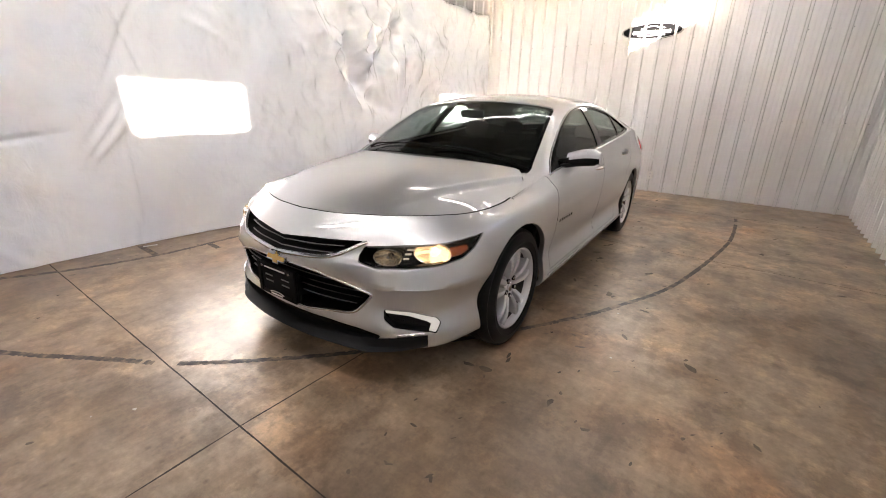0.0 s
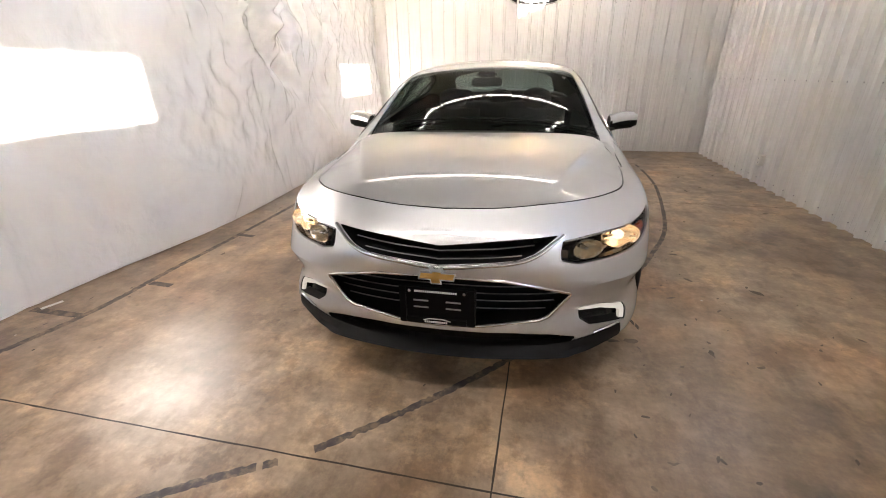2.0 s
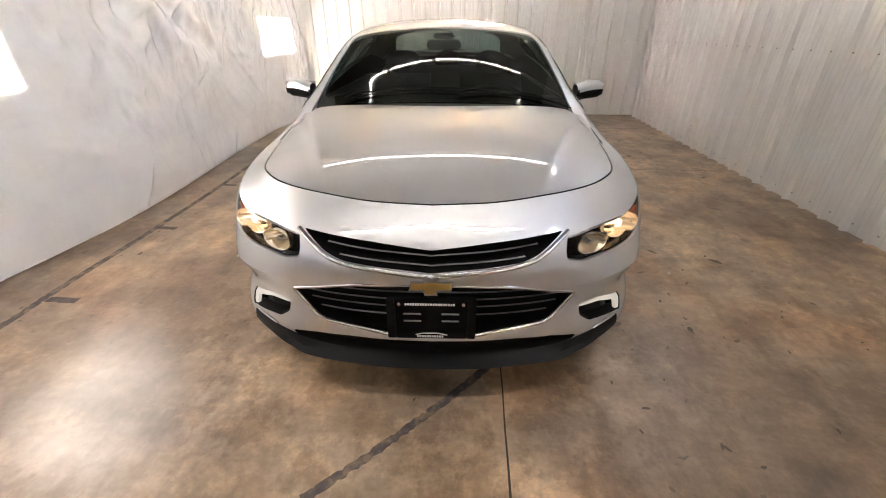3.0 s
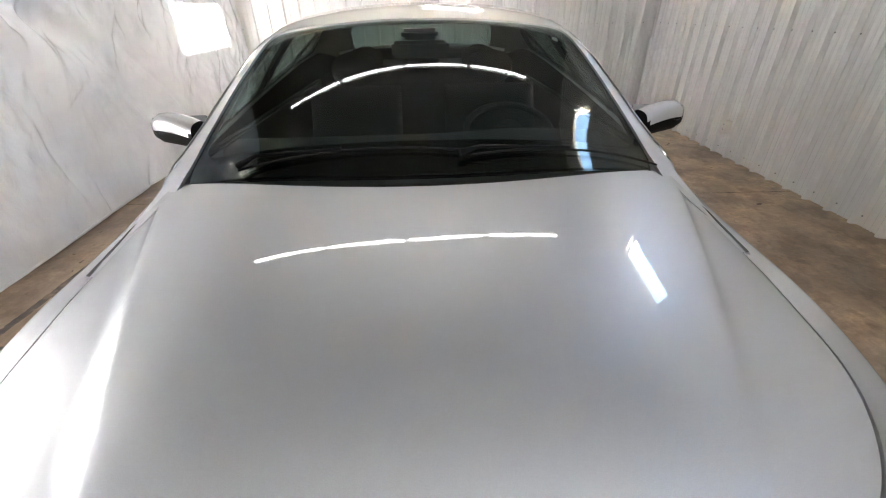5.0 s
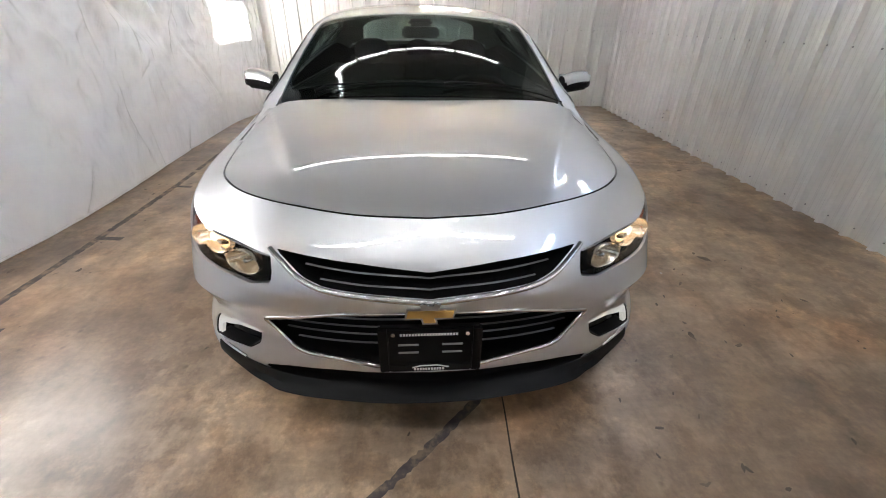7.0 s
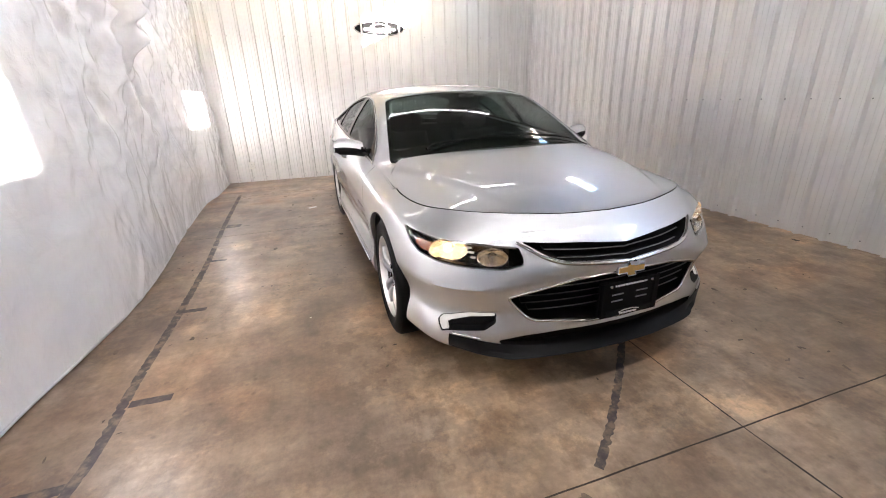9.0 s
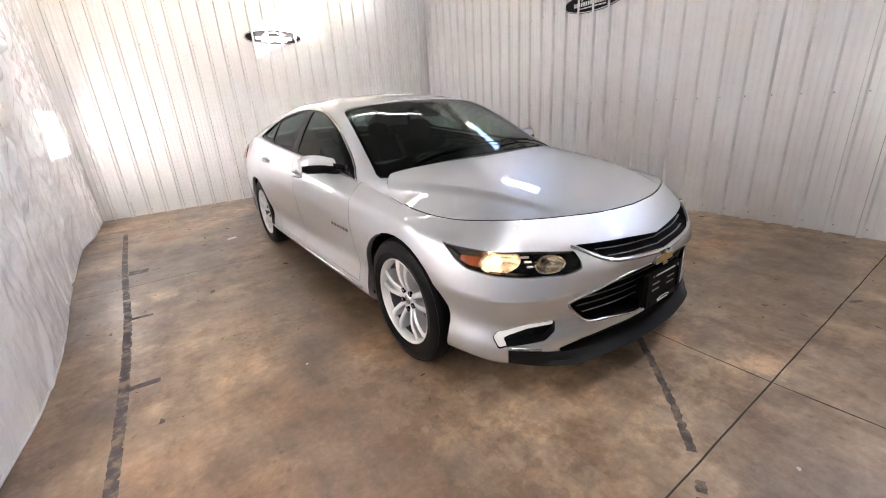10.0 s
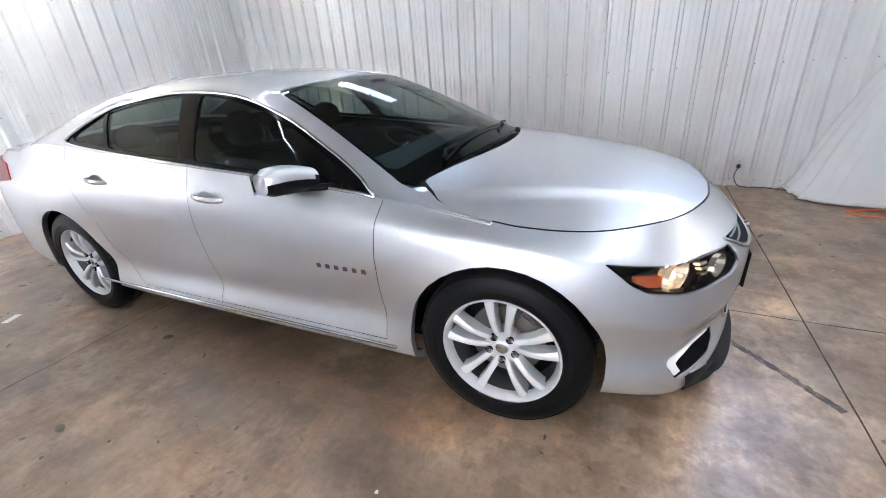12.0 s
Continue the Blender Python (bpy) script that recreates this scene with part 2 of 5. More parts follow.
# ---- walls: ribbed steel liner panels ----
def ribbed(name, length, height, label, m, openings=(), phase=0.0):
    """Liner panel wall in its own x (along) and z; the room is on the side of -y. Openings: (x0, x1, z0, z1) right through."""
    bm = bmesh.new()
    pitch, xs = 0.2145, []
    n = int(length / pitch) + 3
    for i in range(n):
        x = phase % pitch + (i - 1) * pitch
        xs += [(x - 0.024, 0.0), (x - 0.014, 0.038), (x - 0.010, 0.041), (x + 0.010, 0.041), (x + 0.014, 0.038), (x + 0.024, 0.0),
               (x + 0.068, 0.0), (x + 0.076, 0.004), (x + 0.084, 0.004), (x + 0.092, 0.0), (x + 0.122, 0.0), (x + 0.130, 0.004), (x + 0.138, 0.004), (x + 0.146, 0.0)]
    xs = [(0.0, 0.0)] + [(x, d) for x, d in xs if 0 < x < length] + [(length, 0.0)]
    cuts_z = sorted({0.0, height, *(z for o in openings for z in o[2:])})
    cuts_x = sorted({x for o in openings for x in o[:2]})
    for cx in cuts_x:
        xs.append((cx, 0.0))
    xs.sort()
    front = [[bm.verts.new((x, -d, z)) for x, d in xs] for z in cuts_z]
    for i in range(len(cuts_z) - 1):
        for j in range(len(xs) - 1):
            mx, mz = (xs[j][0] + xs[j + 1][0]) / 2, (cuts_z[i] + cuts_z[i + 1]) / 2
            if not any(o[0] < mx < o[1] and o[2] < mz < o[3] for o in openings):
                bm.faces.new((front[i][j], front[i][j + 1], front[i + 1][j + 1], front[i + 1][j]))
    wall = part(name, bm, PANEL)
    wall.matrix_world = m
    tagged(wall, label, "wall", kind="structure")
    # the wall's body behind the liner
    bm = bmesh.new()
    edges = sorted({0.0, length, *cuts_x})
    for a, b in zip(edges, edges[1:]):
        levels = sorted({0.0, height, *(z for o in openings if o[0] <= (a + b) / 2 <= o[1] for z in o[2:])})
        for c, d in zip(levels, levels[1:]):
            if not any(o[0] < (a + b) / 2 < o[1] and o[2] < (c + d) / 2 < o[3] for o in openings):
                box(bm, a, b, 0.006, 0.14, c, d)
    part("wall_core", bm, FRAME, wall)
    # screw heads in rows beside the ribs, too many and too small to be things
    bm = bmesh.new()
    for z in (0.07, 1.17, 2.3):
        for i in range(int(length / pitch) + 1):
            x = phase % pitch + i * pitch + 0.034
            if x < length - 0.02:
                head = bmesh.ops.create_cone(bm, cap_ends=True, segments=6, radius1=0.0065, radius2=0.004, depth=0.006)["verts"]
                bmesh.ops.rotate(bm, verts=head, matrix=Matrix.Rotation(radians(90), 3, "X"))
                bmesh.ops.translate(bm, verts=head, vec=(x, -0.0035, z))
    tagged(part("screw_heads", bm, STEEL, wall, "grey screw heads in rows"), kind="stuff")
    return wall


# right wall windows: three in a row high up, through which the low sun comes (along, along, sill, head)
WINDOWS = [(-12.56, -11.36, 3.20, 3.72), (-8.15, -6.95, 3.27, 3.79), (-3.71, -2.56, 3.40, 3.92)]
wall_back = ribbed("wall_back", 11.2, EAVES, "white ribbed steel wall, lightly scuffed", ROOM @ pose(-11.2, 0, 0), phase=6.736)
wall_right = ribbed("wall_right", 16.9, EAVES, "white ribbed steel wall with high windows", ROOM @ pose(0, 0, 0, 0, 0, -90),
                    [(-b, -a, c, d) for a, b, c, d in WINDOWS], 6.185)
wall_left = ribbed("wall_left", 16.9, EAVES, "white ribbed steel wall behind plastic sheeting", ROOM @ pose(-11.0, -16.9, 0, 0, 0, 90))
wall_front = ribbed("wall_front", 11.2, EAVES, "white ribbed steel wall", ROOM @ pose(0.1, -16.8, 0, 0, 0, 180))


def make_window(a, b, sill, head):
    w = thing("window_1", "white framed high window with clear panes", "window", ROOM @ pose(0.05, (a + b) / 2, (sill + head) / 2), kind="structure")
    h, l, t = (head - sill) / 2, (b - a) / 2, 0.035
    bm = bmesh.new()
    box(bm, -0.03, 0.05, -l, l, -h, -h + t)
    box(bm, -0.03, 0.05, -l, l, h - t, h)
    box(bm, -0.03, 0.05, -l, -l + t, -h + t, h - t)
    box(bm, -0.03, 0.05, l - t, l, -h + t, h - t)
    part("window_frame", bm, FRAME, w)
    return w


for row in WINDOWS:
    make_window(*row)

bm = bmesh.new()
box(bm, -11.3, 0.2, -17, 0.2, EAVES, EAVES + 0.15)
for i in range(28):
    box(bm, -11.0, 0.0, -16.6 + i * 0.6, -16.585 + i * 0.6, EAVES - 0.018, EAVES)
ceiling = part("ceiling", bm, CEILING)
ceiling.matrix_world = ROOM
tagged(ceiling, "grey steel liner ceiling", "ceiling", kind="structure")


# ---- ceiling lights: rows of tubes ----
def make_light(lit):
    light = thing("strip_light", "lit white tube light on the ceiling", "ceiling light", group="ceiling tube lights")
    part("housing", box_bm(-0.6, 0.6, -0.05, 0.05, 0, 0.05, bevel=0.006), FRAME, light)
    bm = bmesh.new()
    tube(bm, [(-0.585, 0, -0.022), (0.585, 0, -0.022)], 0.02, 10)
    part("tube", bm, lit, light, "glowing tube", smooth=40)
    return light


# the row at y = -7.2 is an unseen addition that serves as fill light
LIGHT_Y = (3.37, -1.9, -7.2)
for y, lit in zip(LIGHT_Y, (DIM_TUBE, TUBE, FILL_TUBE)):
    places = [pose(-2.23 + 1.25 * i, y + 0.05 * (-2.23 + 1.25 * i), EAVES - 0.09, 0, 0, 2.8) for i in range(4)]
    first_light = make_light(lit)
    first_light.matrix_world = places[0]
    for m in places[1:]:
        copy_thing(first_light, m)


# ---- plastic sheeting hung along the left side ----
def crease(y, z, y0, z0, dy, dz, length, width):
    """A raised fold along a line from (y0, z0) in the direction (dy, dz)."""
    k = math.hypot(dy, dz)
    a, b = ((y - y0) * dy + (z - z0) * dz) / k, ((y - y0) * dz - (z - z0) * dy) / k
    b += 0.05 * math.sin(a * 2.5 + y0)
    if a < -0.1 or a > length + 0.1:
        return 0.0
    return math.exp(-(b / width) ** 2) * math.sin(math.pi * min(1, max(0, (a + 0.1) / (length + 0.2))))


CREASES = []
rnd = random.Random(7)
for k, (y0, z0, dy, dz, long) in enumerate(((1.0, 2.8, .7, -1.0, 2.0), (1.25, 2.8, .9, -1.0, 1.9), (1.7, 2.8, .55, -1.0, 1.7), (2.3, 2.75, -.1, -1.0, 1.4), (2.9, 2.7, -.6, -.8, 1.5), (3.4, 2.55, -.9, -.7, 1.5), (2.0, 2.7, .2, -1.0, 1.2), (1.5, 1.9, 1.0, -.55, 1.6))):
    CREASES.append((y0, z0, dy, dz, long, .10 + .025 * (k % 3), (-1) ** k * (.10 + .02 * (k % 4))))
for k in range(26):
    # a fan of folds under the gathered spot of the top edge
    a = radians(rnd.uniform(-150, -25))
    CREASES.append((2.1 + rnd.uniform(-0.5, 1.0), 2.75 - rnd.uniform(0, 0.7), math.cos(a), math.sin(a), rnd.uniform(0.5, 1.7), rnd.uniform(0.04, 0.09), rnd.choice((-1, 1)) * rnd.uniform(0.02, 0.045)))
for k in range(70):
    a = rnd.uniform(0, 2 * math.pi)
    CREASES.append((rnd.uniform(-6.3, 5.4), rnd.uniform(0.1, 2.7), math.cos(a), 1.4 * math.sin(a), rnd.uniform(0.2, 1.2), rnd.uniform(0.015, 0.04), rnd.choice((-1, 1)) * rnd.uniform(0.012, 0.03)))


sheet_foot = spline((-6.5, -1.5, -.6, -.15, .28, .85, 1.3, 2.4, 3.5, 4.1, 4.8, 5.7), (-2.68, -2.67, -2.645, -2.615, -2.55, -2.485, -2.475, -2.53, -2.57, -2.58, -2.50, -2.47))


def crumple(y, z):
    """Sharp-edged creases of stiff plastic at three sizes, strongest under the gathered spot of the top edge."""
    a = noise.noise(Vector((y * .8, z * .8, 11.0)))
    p = Vector((y * 1.5 + z * .5 + .35 * a, z * 1.3 - y * .4 + .35 * a, 3.0))
    big = 1 - abs(noise.noise(p)) * 2.2
    mid = 1 - abs(noise.noise(p * 2.7)) * 2.2
    small = 1 - abs(noise.noise(p * 6.5)) * 2.2
    gather = math.exp(-((y - 2.2) / 1.3) ** 2 - ((z - 2.1) / .75) ** 2)
    calm = .45 + .55 * min(1, max(0, .5 + noise.noise(Vector((y * .45, z * .6, 20.0))) * 1.6))
    high = min(1, max(0, (z - .5) / 1.3))
    calm *= .4 + .9 * min(1, max(0, (y - .3) / 1.0))
    return (.022 + .085 * gather) * big + ((.009 + .013 * high) * calm + .048 * gather) * mid + ((.004 + .006 * high) * calm + .011 * gather) * small


def make_sheeting():
    bm, rows = bmesh.new(), []
    n, k = 620, 150
    for i in range(n + 1):
        y = -6.5 + 12.15 * i / n
        near = [c for c in CREASES if abs(y - c[0]) < c[4] + 0.2]
        row = []
        for j in range(k + 1):
            v = j / k
            top = 2.86 + 0.03 * math.sin(y * 7.0)
            z = 0.012 + (top - 0.012) * v
            x = sheet_foot(y) * (1 - v) - 2.57 * v
            x += min(1, 6 * v) * (0.05 * noise.noise(Vector((y * 0.9, z * 0.45, 1.0))) + 0.02 * noise.noise(Vector((y * 2.4 + z * 0.8, z * 0.9, 4.0))))
            x += min(1, .25 + 4 * v) * crumple(y, z)
            for c in near:
                x += c[6] * crease(y, z, *c[:6])
            row.append((x, y, z))
        rows.append(row)
    grid(bm, rows)
    sheet = tagged(part("plastic_sheeting", bm, SHEET, None, smooth=80), "wrinkled white plastic sheeting hung as a curtain", "plastic sheet")
    part("hem", tube(bmesh.new(), [row[0] for row in rows[::3]], 0.009, 6), SHEET, sheet, "rolled lower hem", smooth=60)
    part("top_hem", tube(bmesh.new(), [row[-1] for row in rows[::3]], 0.010, 6), SHEET, sheet, "folded upper hem", smooth=60)
    return sheet


sheeting = make_sheeting()

import functools

# ======== the car: x across, front towards -y, front axle at y = 0 ========
def make_paint():
    m = material("silver metallic paint", (0.58, 0.6, 0.63), 0.42, 0.9, Coat_Weight=1.0, Coat_Roughness=0.006, Coat_IOR=1.75)
    c = ramp(m, noise_tex(m, 900, 2, 0.5), ((0.3, (0.52, 0.535, 0.56)), (0.7, (0.65, 0.668, 0.695))))
    m.node_tree.links.new(c.outputs[0], bsdf(m).inputs["Base Color"])
    return m


def make_glass(name, tint, gloss=0.045):
    """Thin tinted pane: see-through, with a mirror by the angle."""
    m = bpy.data.materials.new(name)
    m.use_nodes = True
    t = m.node_tree
    t.nodes.remove(t.nodes["Principled BSDF"])
    clear, shine = t.nodes.new("ShaderNodeBsdfTransparent"), t.nodes.new("ShaderNodeBsdfGlossy")
    clear.inputs[0].default_value, shine.inputs["Roughness"].default_value = (*tint, 1), 0.01
    face, mix = t.nodes.new("ShaderNodeLayerWeight"), t.nodes.new("ShaderNodeMixShader")
    power, scale = t.nodes.new("ShaderNodeMath"), t.nodes.new("ShaderNodeMath")
    power.operation, scale.operation = "POWER", "MULTIPLY_ADD"
    face.inputs[0].default_value, power.inputs[1].default_value = 0.5, 5.0
    scale.inputs[1].default_value, scale.inputs[2].default_value = 0.5, gloss
    t.links.new(face.outputs["Facing"], power.inputs[0])
    t.links.new(power.outputs[0], scale.inputs[0])
    t.links.new(scale.outputs[0], mix.inputs[0])
    t.links.new(clear.outputs[0], mix.inputs[1])
    t.links.new(shine.outputs[0], mix.inputs[2])
    t.links.new(mix.outputs[0], t.nodes["Material Output"].inputs[0])
    return m


PAINT = make_paint()
GLASS, DARK_GLASS, LENS = make_glass("windscreen glass", (0.66, 0.72, 0.70)), make_glass("tinted glass", (0.63, 0.69, 0.67)), make_glass("clear lens", (0.97, 0.97, 0.97), 0.015)
CHROME = material("chrome", (0.6, 0.61, 0.62), 0.05, 1.0)
BLACK = material("black plastic", (0.004, 0.004, 0.0044), 0.5, Specular_IOR_Level=0.09)
BLADE = material("satin grille edge", (0.22, 0.222, 0.226), 0.35, 0.3)
GLOSS_BLACK = material("gloss black", (0.003, 0.003, 0.0034), 0.1, Specular_IOR_Level=0.15)
RUBBER = material("tyre rubber", (0.0045, 0.0045, 0.0048), 0.5, Specular_IOR_Level=0.14)
LINING = material("grey cabin lining", (0.10, 0.104, 0.10), 0.8)
bump(RUBBER, noise_tex(RUBBER, 120, 3, 0.5), 0.1, 0.002)
ALLOY = material("painted alloy", (0.66, 0.66, 0.66), 0.32, 0.4, Coat_Weight=0.6, Coat_Roughness=0.08)
DISC = material("brake disc steel", (0.22, 0.21, 0.2), 0.4, 0.9)
GOLD = material("gold badge", (0.6, 0.36, 0.1), 0.3, 0.7, Coat_Weight=0.8)
AMBER = material("amber reflector", (0.36, 0.07, 0.015), 0.2)
RED = material("red lamp lens", (0.4, 0.01, 0.012), 0.12)
CLOTH = material("dark grey seat cloth", (0.03, 0.03, 0.032), 0.8)
TRIM_DARK = material("dark cabin plastic", (0.02, 0.021, 0.022), 0.55)
BEAM = material("lit lamp", (1, 0.8, 0.5), 0.3)
bsdf(BEAM).inputs["Emission Color"].default_value, bsdf(BEAM).inputs["Emission Strength"].default_value = (1.0, 0.74, 0.46, 1), 0.04
DRL = material("lit running light", (0.4, 0.4, 0.4), 0.3)
bsdf(DRL).inputs["Emission Color"].default_value, bsdf(DRL).inputs["Emission Strength"].default_value = (1.0, 0.97, 0.86, 1), 0.008
# emission on the bowl stands in for the lamp's light reflected in it
GLOWING = material("glowing lamp reflector", (0.85, 0.76, 0.62), 0.22, 1.0)
bsdf(GLOWING).inputs["Emission Color"].default_value, bsdf(GLOWING).inputs["Emission Strength"].default_value = (1.0, 0.66, 0.36, 1), 0.009
SMOKED = material("smoked lamp housing", (0.3, 0.28, 0.26), 0.2, 1.0)
LETTER = material("dull grey letters", (0.12, 0.12, 0.125), 0.35, 0.8)
LIP = material("textured black plastic", (0.007, 0.007, 0.008), 0.6, Specular_IOR_Level=0.25)
BRIGHT = material("lamp reflector", (0.85, 0.76, 0.62), 0.22, 1.0)


# widest plan line, station by station from the nose round to the tail
PLAN_X = (0, .22, .45, .64, .795, .882, .912, .92, .924, .926, .925, .915, .885, .80, .60, .30, 0)
PLAN_Y = (-.875, -.862, -.81, -.72, -.585, -.37, -.10, .25, .75, 1.5, 2.2, 2.85, 3.35, 3.75, 3.92, 3.985, 4.0)
ST = range(17)
plan_points = curve([(x, y, 0) for x, y in zip(PLAN_X, PLAN_Y)], 16)


def plan(u):
    i = min(max(u, 0), 16) * 16
    k = min(int(i), len(plan_points) - 2)
    return plan_points[k].lerp(plan_points[k + 1], i - k)


def plan_out(u):
    a, b = plan(u - 0.06), plan(u + 0.06)
    w = b - a
    n = Vector((-w.y, w.x, 0)) * -1
    if u <= 0.06:
        n = Vector((0, -1, 0))
    if u >= 15.94:
        n = Vector((0, 1, 0))
    n = n.normalized()
    return n


# hood and boot lid height over the plan
hood_mid = spline((-.95, -.80, -.70, -.5, -.3, -.1, .2, .5, .8), (.68, .742, .790, .859, .905, .937, .974, 1.005, 1.03))
hood_drop = spline((-.9, -.7, -.33, 0, .37, .8), (.05, .062, .082, .085, .075, .065))


def hood_z(x, y):
    a = abs(x) / 0.74
    drop = hood_drop(y) * (0.45 * a ** 2 + 0.55 * a ** 5)
    # the middle panel stands above the flanks, with a sharp shoulder
    t = min(1, max(0, (abs(x) - (0.622 + 0.39 * y)) / 0.05))
    step = 0.022 * t * (2 - t) * min(1, max(0, (y + 0.66) / 0.5))
    return hood_mid(y) - drop - step - 0.016 * (math.sqrt(x * x + 0.0004) - 0.02) * min(1, max(0, (0.05 - y) / 0.7))


boot_mid = spline((2.6, 3.1, 3.5, 3.85, 4.1), (1.16, 1.11, 1.075, 1.05, 1.0))


def boot_z(x, y):
    return boot_mid(y) - 0.06 * (abs(x) / 0.75) ** 3


# hood line, then window line, then boot line: the upper rim of the body side
RIM_X = (0, .22, .42, .575, .682, .752, .79, .797, .84, .862, .865, .835, .775, .70, .53, .27, 0)
RIM_Y = (-.682, -.668, -.615, -.53, -.412, -.27, -.06, .12, .70, 1.48, 2.2, 2.85, 3.3, 3.62, 3.76, 3.82, 3.83)
belt = spline((.17, .48, .56, 1.0, 1.49, 2.0, 2.3, 2.85), (.885, .896, .912, .957, 1.0, 1.04, 1.065, 1.10))
rim_points = curve([(x, y, 0) for x, y in zip(RIM_X, RIM_Y)], 16)


def rim(u):
    i = min(max(u, 0), 16) * 16
    k = min(int(i), len(rim_points) - 2)
    p = rim_points[k].lerp(rim_points[k + 1], i - k)
    if p.y < -0.5:
        p.y -= 0.018 * max(0.0, 1 - abs(p.x) / 0.42)
    if p.y < 0.17:
        p.z = hood_z(p.x, p.y)
    elif p.y < 0.6:
        t = (p.y - 0.17) / 0.43
        p.z = hood_z(p.x, p.y) * (1 - t) + belt(p.y) * t
    elif p.y < 2.7:
        p.z = belt(p.y)
    else:
        t = min(1, (p.y - 2.7) / 0.5)
        p.z = belt(p.y) * (1 - t) + boot_z(p.x, p.y) * t
    return p


# belts of the body side: (height, inset from the widest plan line) by station
BELTS = [
    # underside edge
    (spline(ST, (.20, .20, .19, .19, .20, .22, .22, .20, .20, .20, .20, .21, .24, .27, .28, .28, .28)),
     spline(ST, (.09, .09, .09, .07, .05, .05, .06, .07, .075, .075, .075, .07, .07, .08, .09, .09, .09))),
    (spline(ST, (.235, .235, .225, .225, .235, .25, .25, .235, .235, .235, .235, .25, .28, .31, .33, .33, .33)),
     spline(ST, (.065, .065, .055, .035, .012, .012, .02, .02, .022, .022, .022, .02, .02, .02, .03, .03, .03))),
    (spline(ST, (.32, .32, .31, .30, .30, .31, .31, .30, .30, .30, .30, .31, .35, .40, .42, .42, .42)),
     spline(ST, (.036, .036, .032, .022, .012, .01, .012, .014, .02, .02, .02, .014, .01, .01, .01, .01, .01))),
    (spline(ST, (.43, .43, .42, .40, .40, .42, .43, .42, .40, .39, .40, .43, .46, .50, .52, .52, .52)),
     spline(ST, (.05, .05, .05, .054, .05, .034, .016, .024, .05, .052, .045, .01, .004, .006, .01, .01, .01))),
    (spline(ST, (.55, .55, .54, .515, .52, .54, .56, .55, .54, .53, .54, .56, .58, .62, .64, .64, .64)),
     spline(ST, (.022, .022, .02, .014, .006, 0, 0, .006, .021, .023, .016, 0, 0, .006, .015, .015, .015))),
    (spline(ST, (.62, .62, .615, .61, .62, .64, .67, .675, .69, .725, .76, .765, .74, .76, .80, .80, .80)),
     spline(ST, (.018, .02, .03, .046, .038, .014, .004, .002, .002, .002, 0, 0, .004, .012, .03, .04, .04))),
    (spline(ST, (.70, .70, .695, .695, .71, .735, .775, .80, .83, .86, .88, .88, .87, .90, .94, .95, .95)),
     spline(ST, (.075, .075, .08, .092, .08, .048, .035, .03, .016, .014, .014, .022, .035, .04, .05, .06, .06))),
]


@functools.lru_cache(maxsize=None)
def profile(u):
    cols = [plan(u) - plan_out(u) * inset(u) for z, inset in BELTS]
    return [Vector((c.x, c.y, z(u))) for c, (z, inset) in zip(cols, BELTS)] + [rim(u)]


def crease_at(u):
    """How sharp the bumper's shelf line is, by station."""
    return max(0.0, min(1.0, (u - 1.2) / 1.0, (6.2 - u) / 1.0))


def shoulder_at(u):
    """How sharp the line along the doors is, by station."""
    return 0.85 * max(0.0, min(1.0, (u - 6.6) / 1.0, (11.6 - u) / 1.0))


def body_point(u, v):
    """v: 0 at the underside to 7 at the rim."""
    pts = profile(float(u))
    i = min(int(v), 6)
    a, b, c, d = (pts[min(max(i + k, 0), 7)] for k in (-1, 0, 1, 2))
    t, k = v - i, crease_at(u)
    if i == 3:
        d = d.lerp(2 * c - b, k)
    if i == 4:
        a = a.lerp(2 * b - c, k)
        d = d.lerp(2 * c - b, shoulder_at(u))
    if i == 5:
        a = a.lerp(2 * b - c, shoulder_at(u))
    return 0.5 * (2 * b + (c - a) * t + (2 * a - 5 * b + 4 * c - d) * t * t + (3 * b - a - 3 * c + d) * t ** 3)


def body_columns():
    us = []
    for k in range(16):
        steps = 7 if k < 6 else 8 if k < 12 else 5
        us += [k + i / steps for i in range(steps)]
    us.append(16.0)
    vs = [k + i / 6 for k in range(7) for i in range(6)] + [7.0]
    return us, vs


def side_shell():
    """The body side all round, as an open sheet."""
    us, vs = body_columns()
    bm = bmesh.new()
    half = [[body_point(u, v) for v in vs] for u in us]
    other = [[Vector((-p.x, p.y, p.z)) for p in row] for row in half[::-1]][1:-1]
    grid(bm, half + other, wrap=True)
    bmesh.ops.remove_doubles(bm, verts=bm.verts, dist=1e-4)
    bmesh.ops.recalc_face_normals(bm, faces=bm.faces)
    return bm


def field_shell(f, x1, y0, y1, nx, ny):
    bm = bmesh.new()
    grid(bm, [[Vector((x, y, f(x, y))) for x in np.linspace(-x1, x1, nx)] for y in np.linspace(y0, y1, ny)])
    return bm


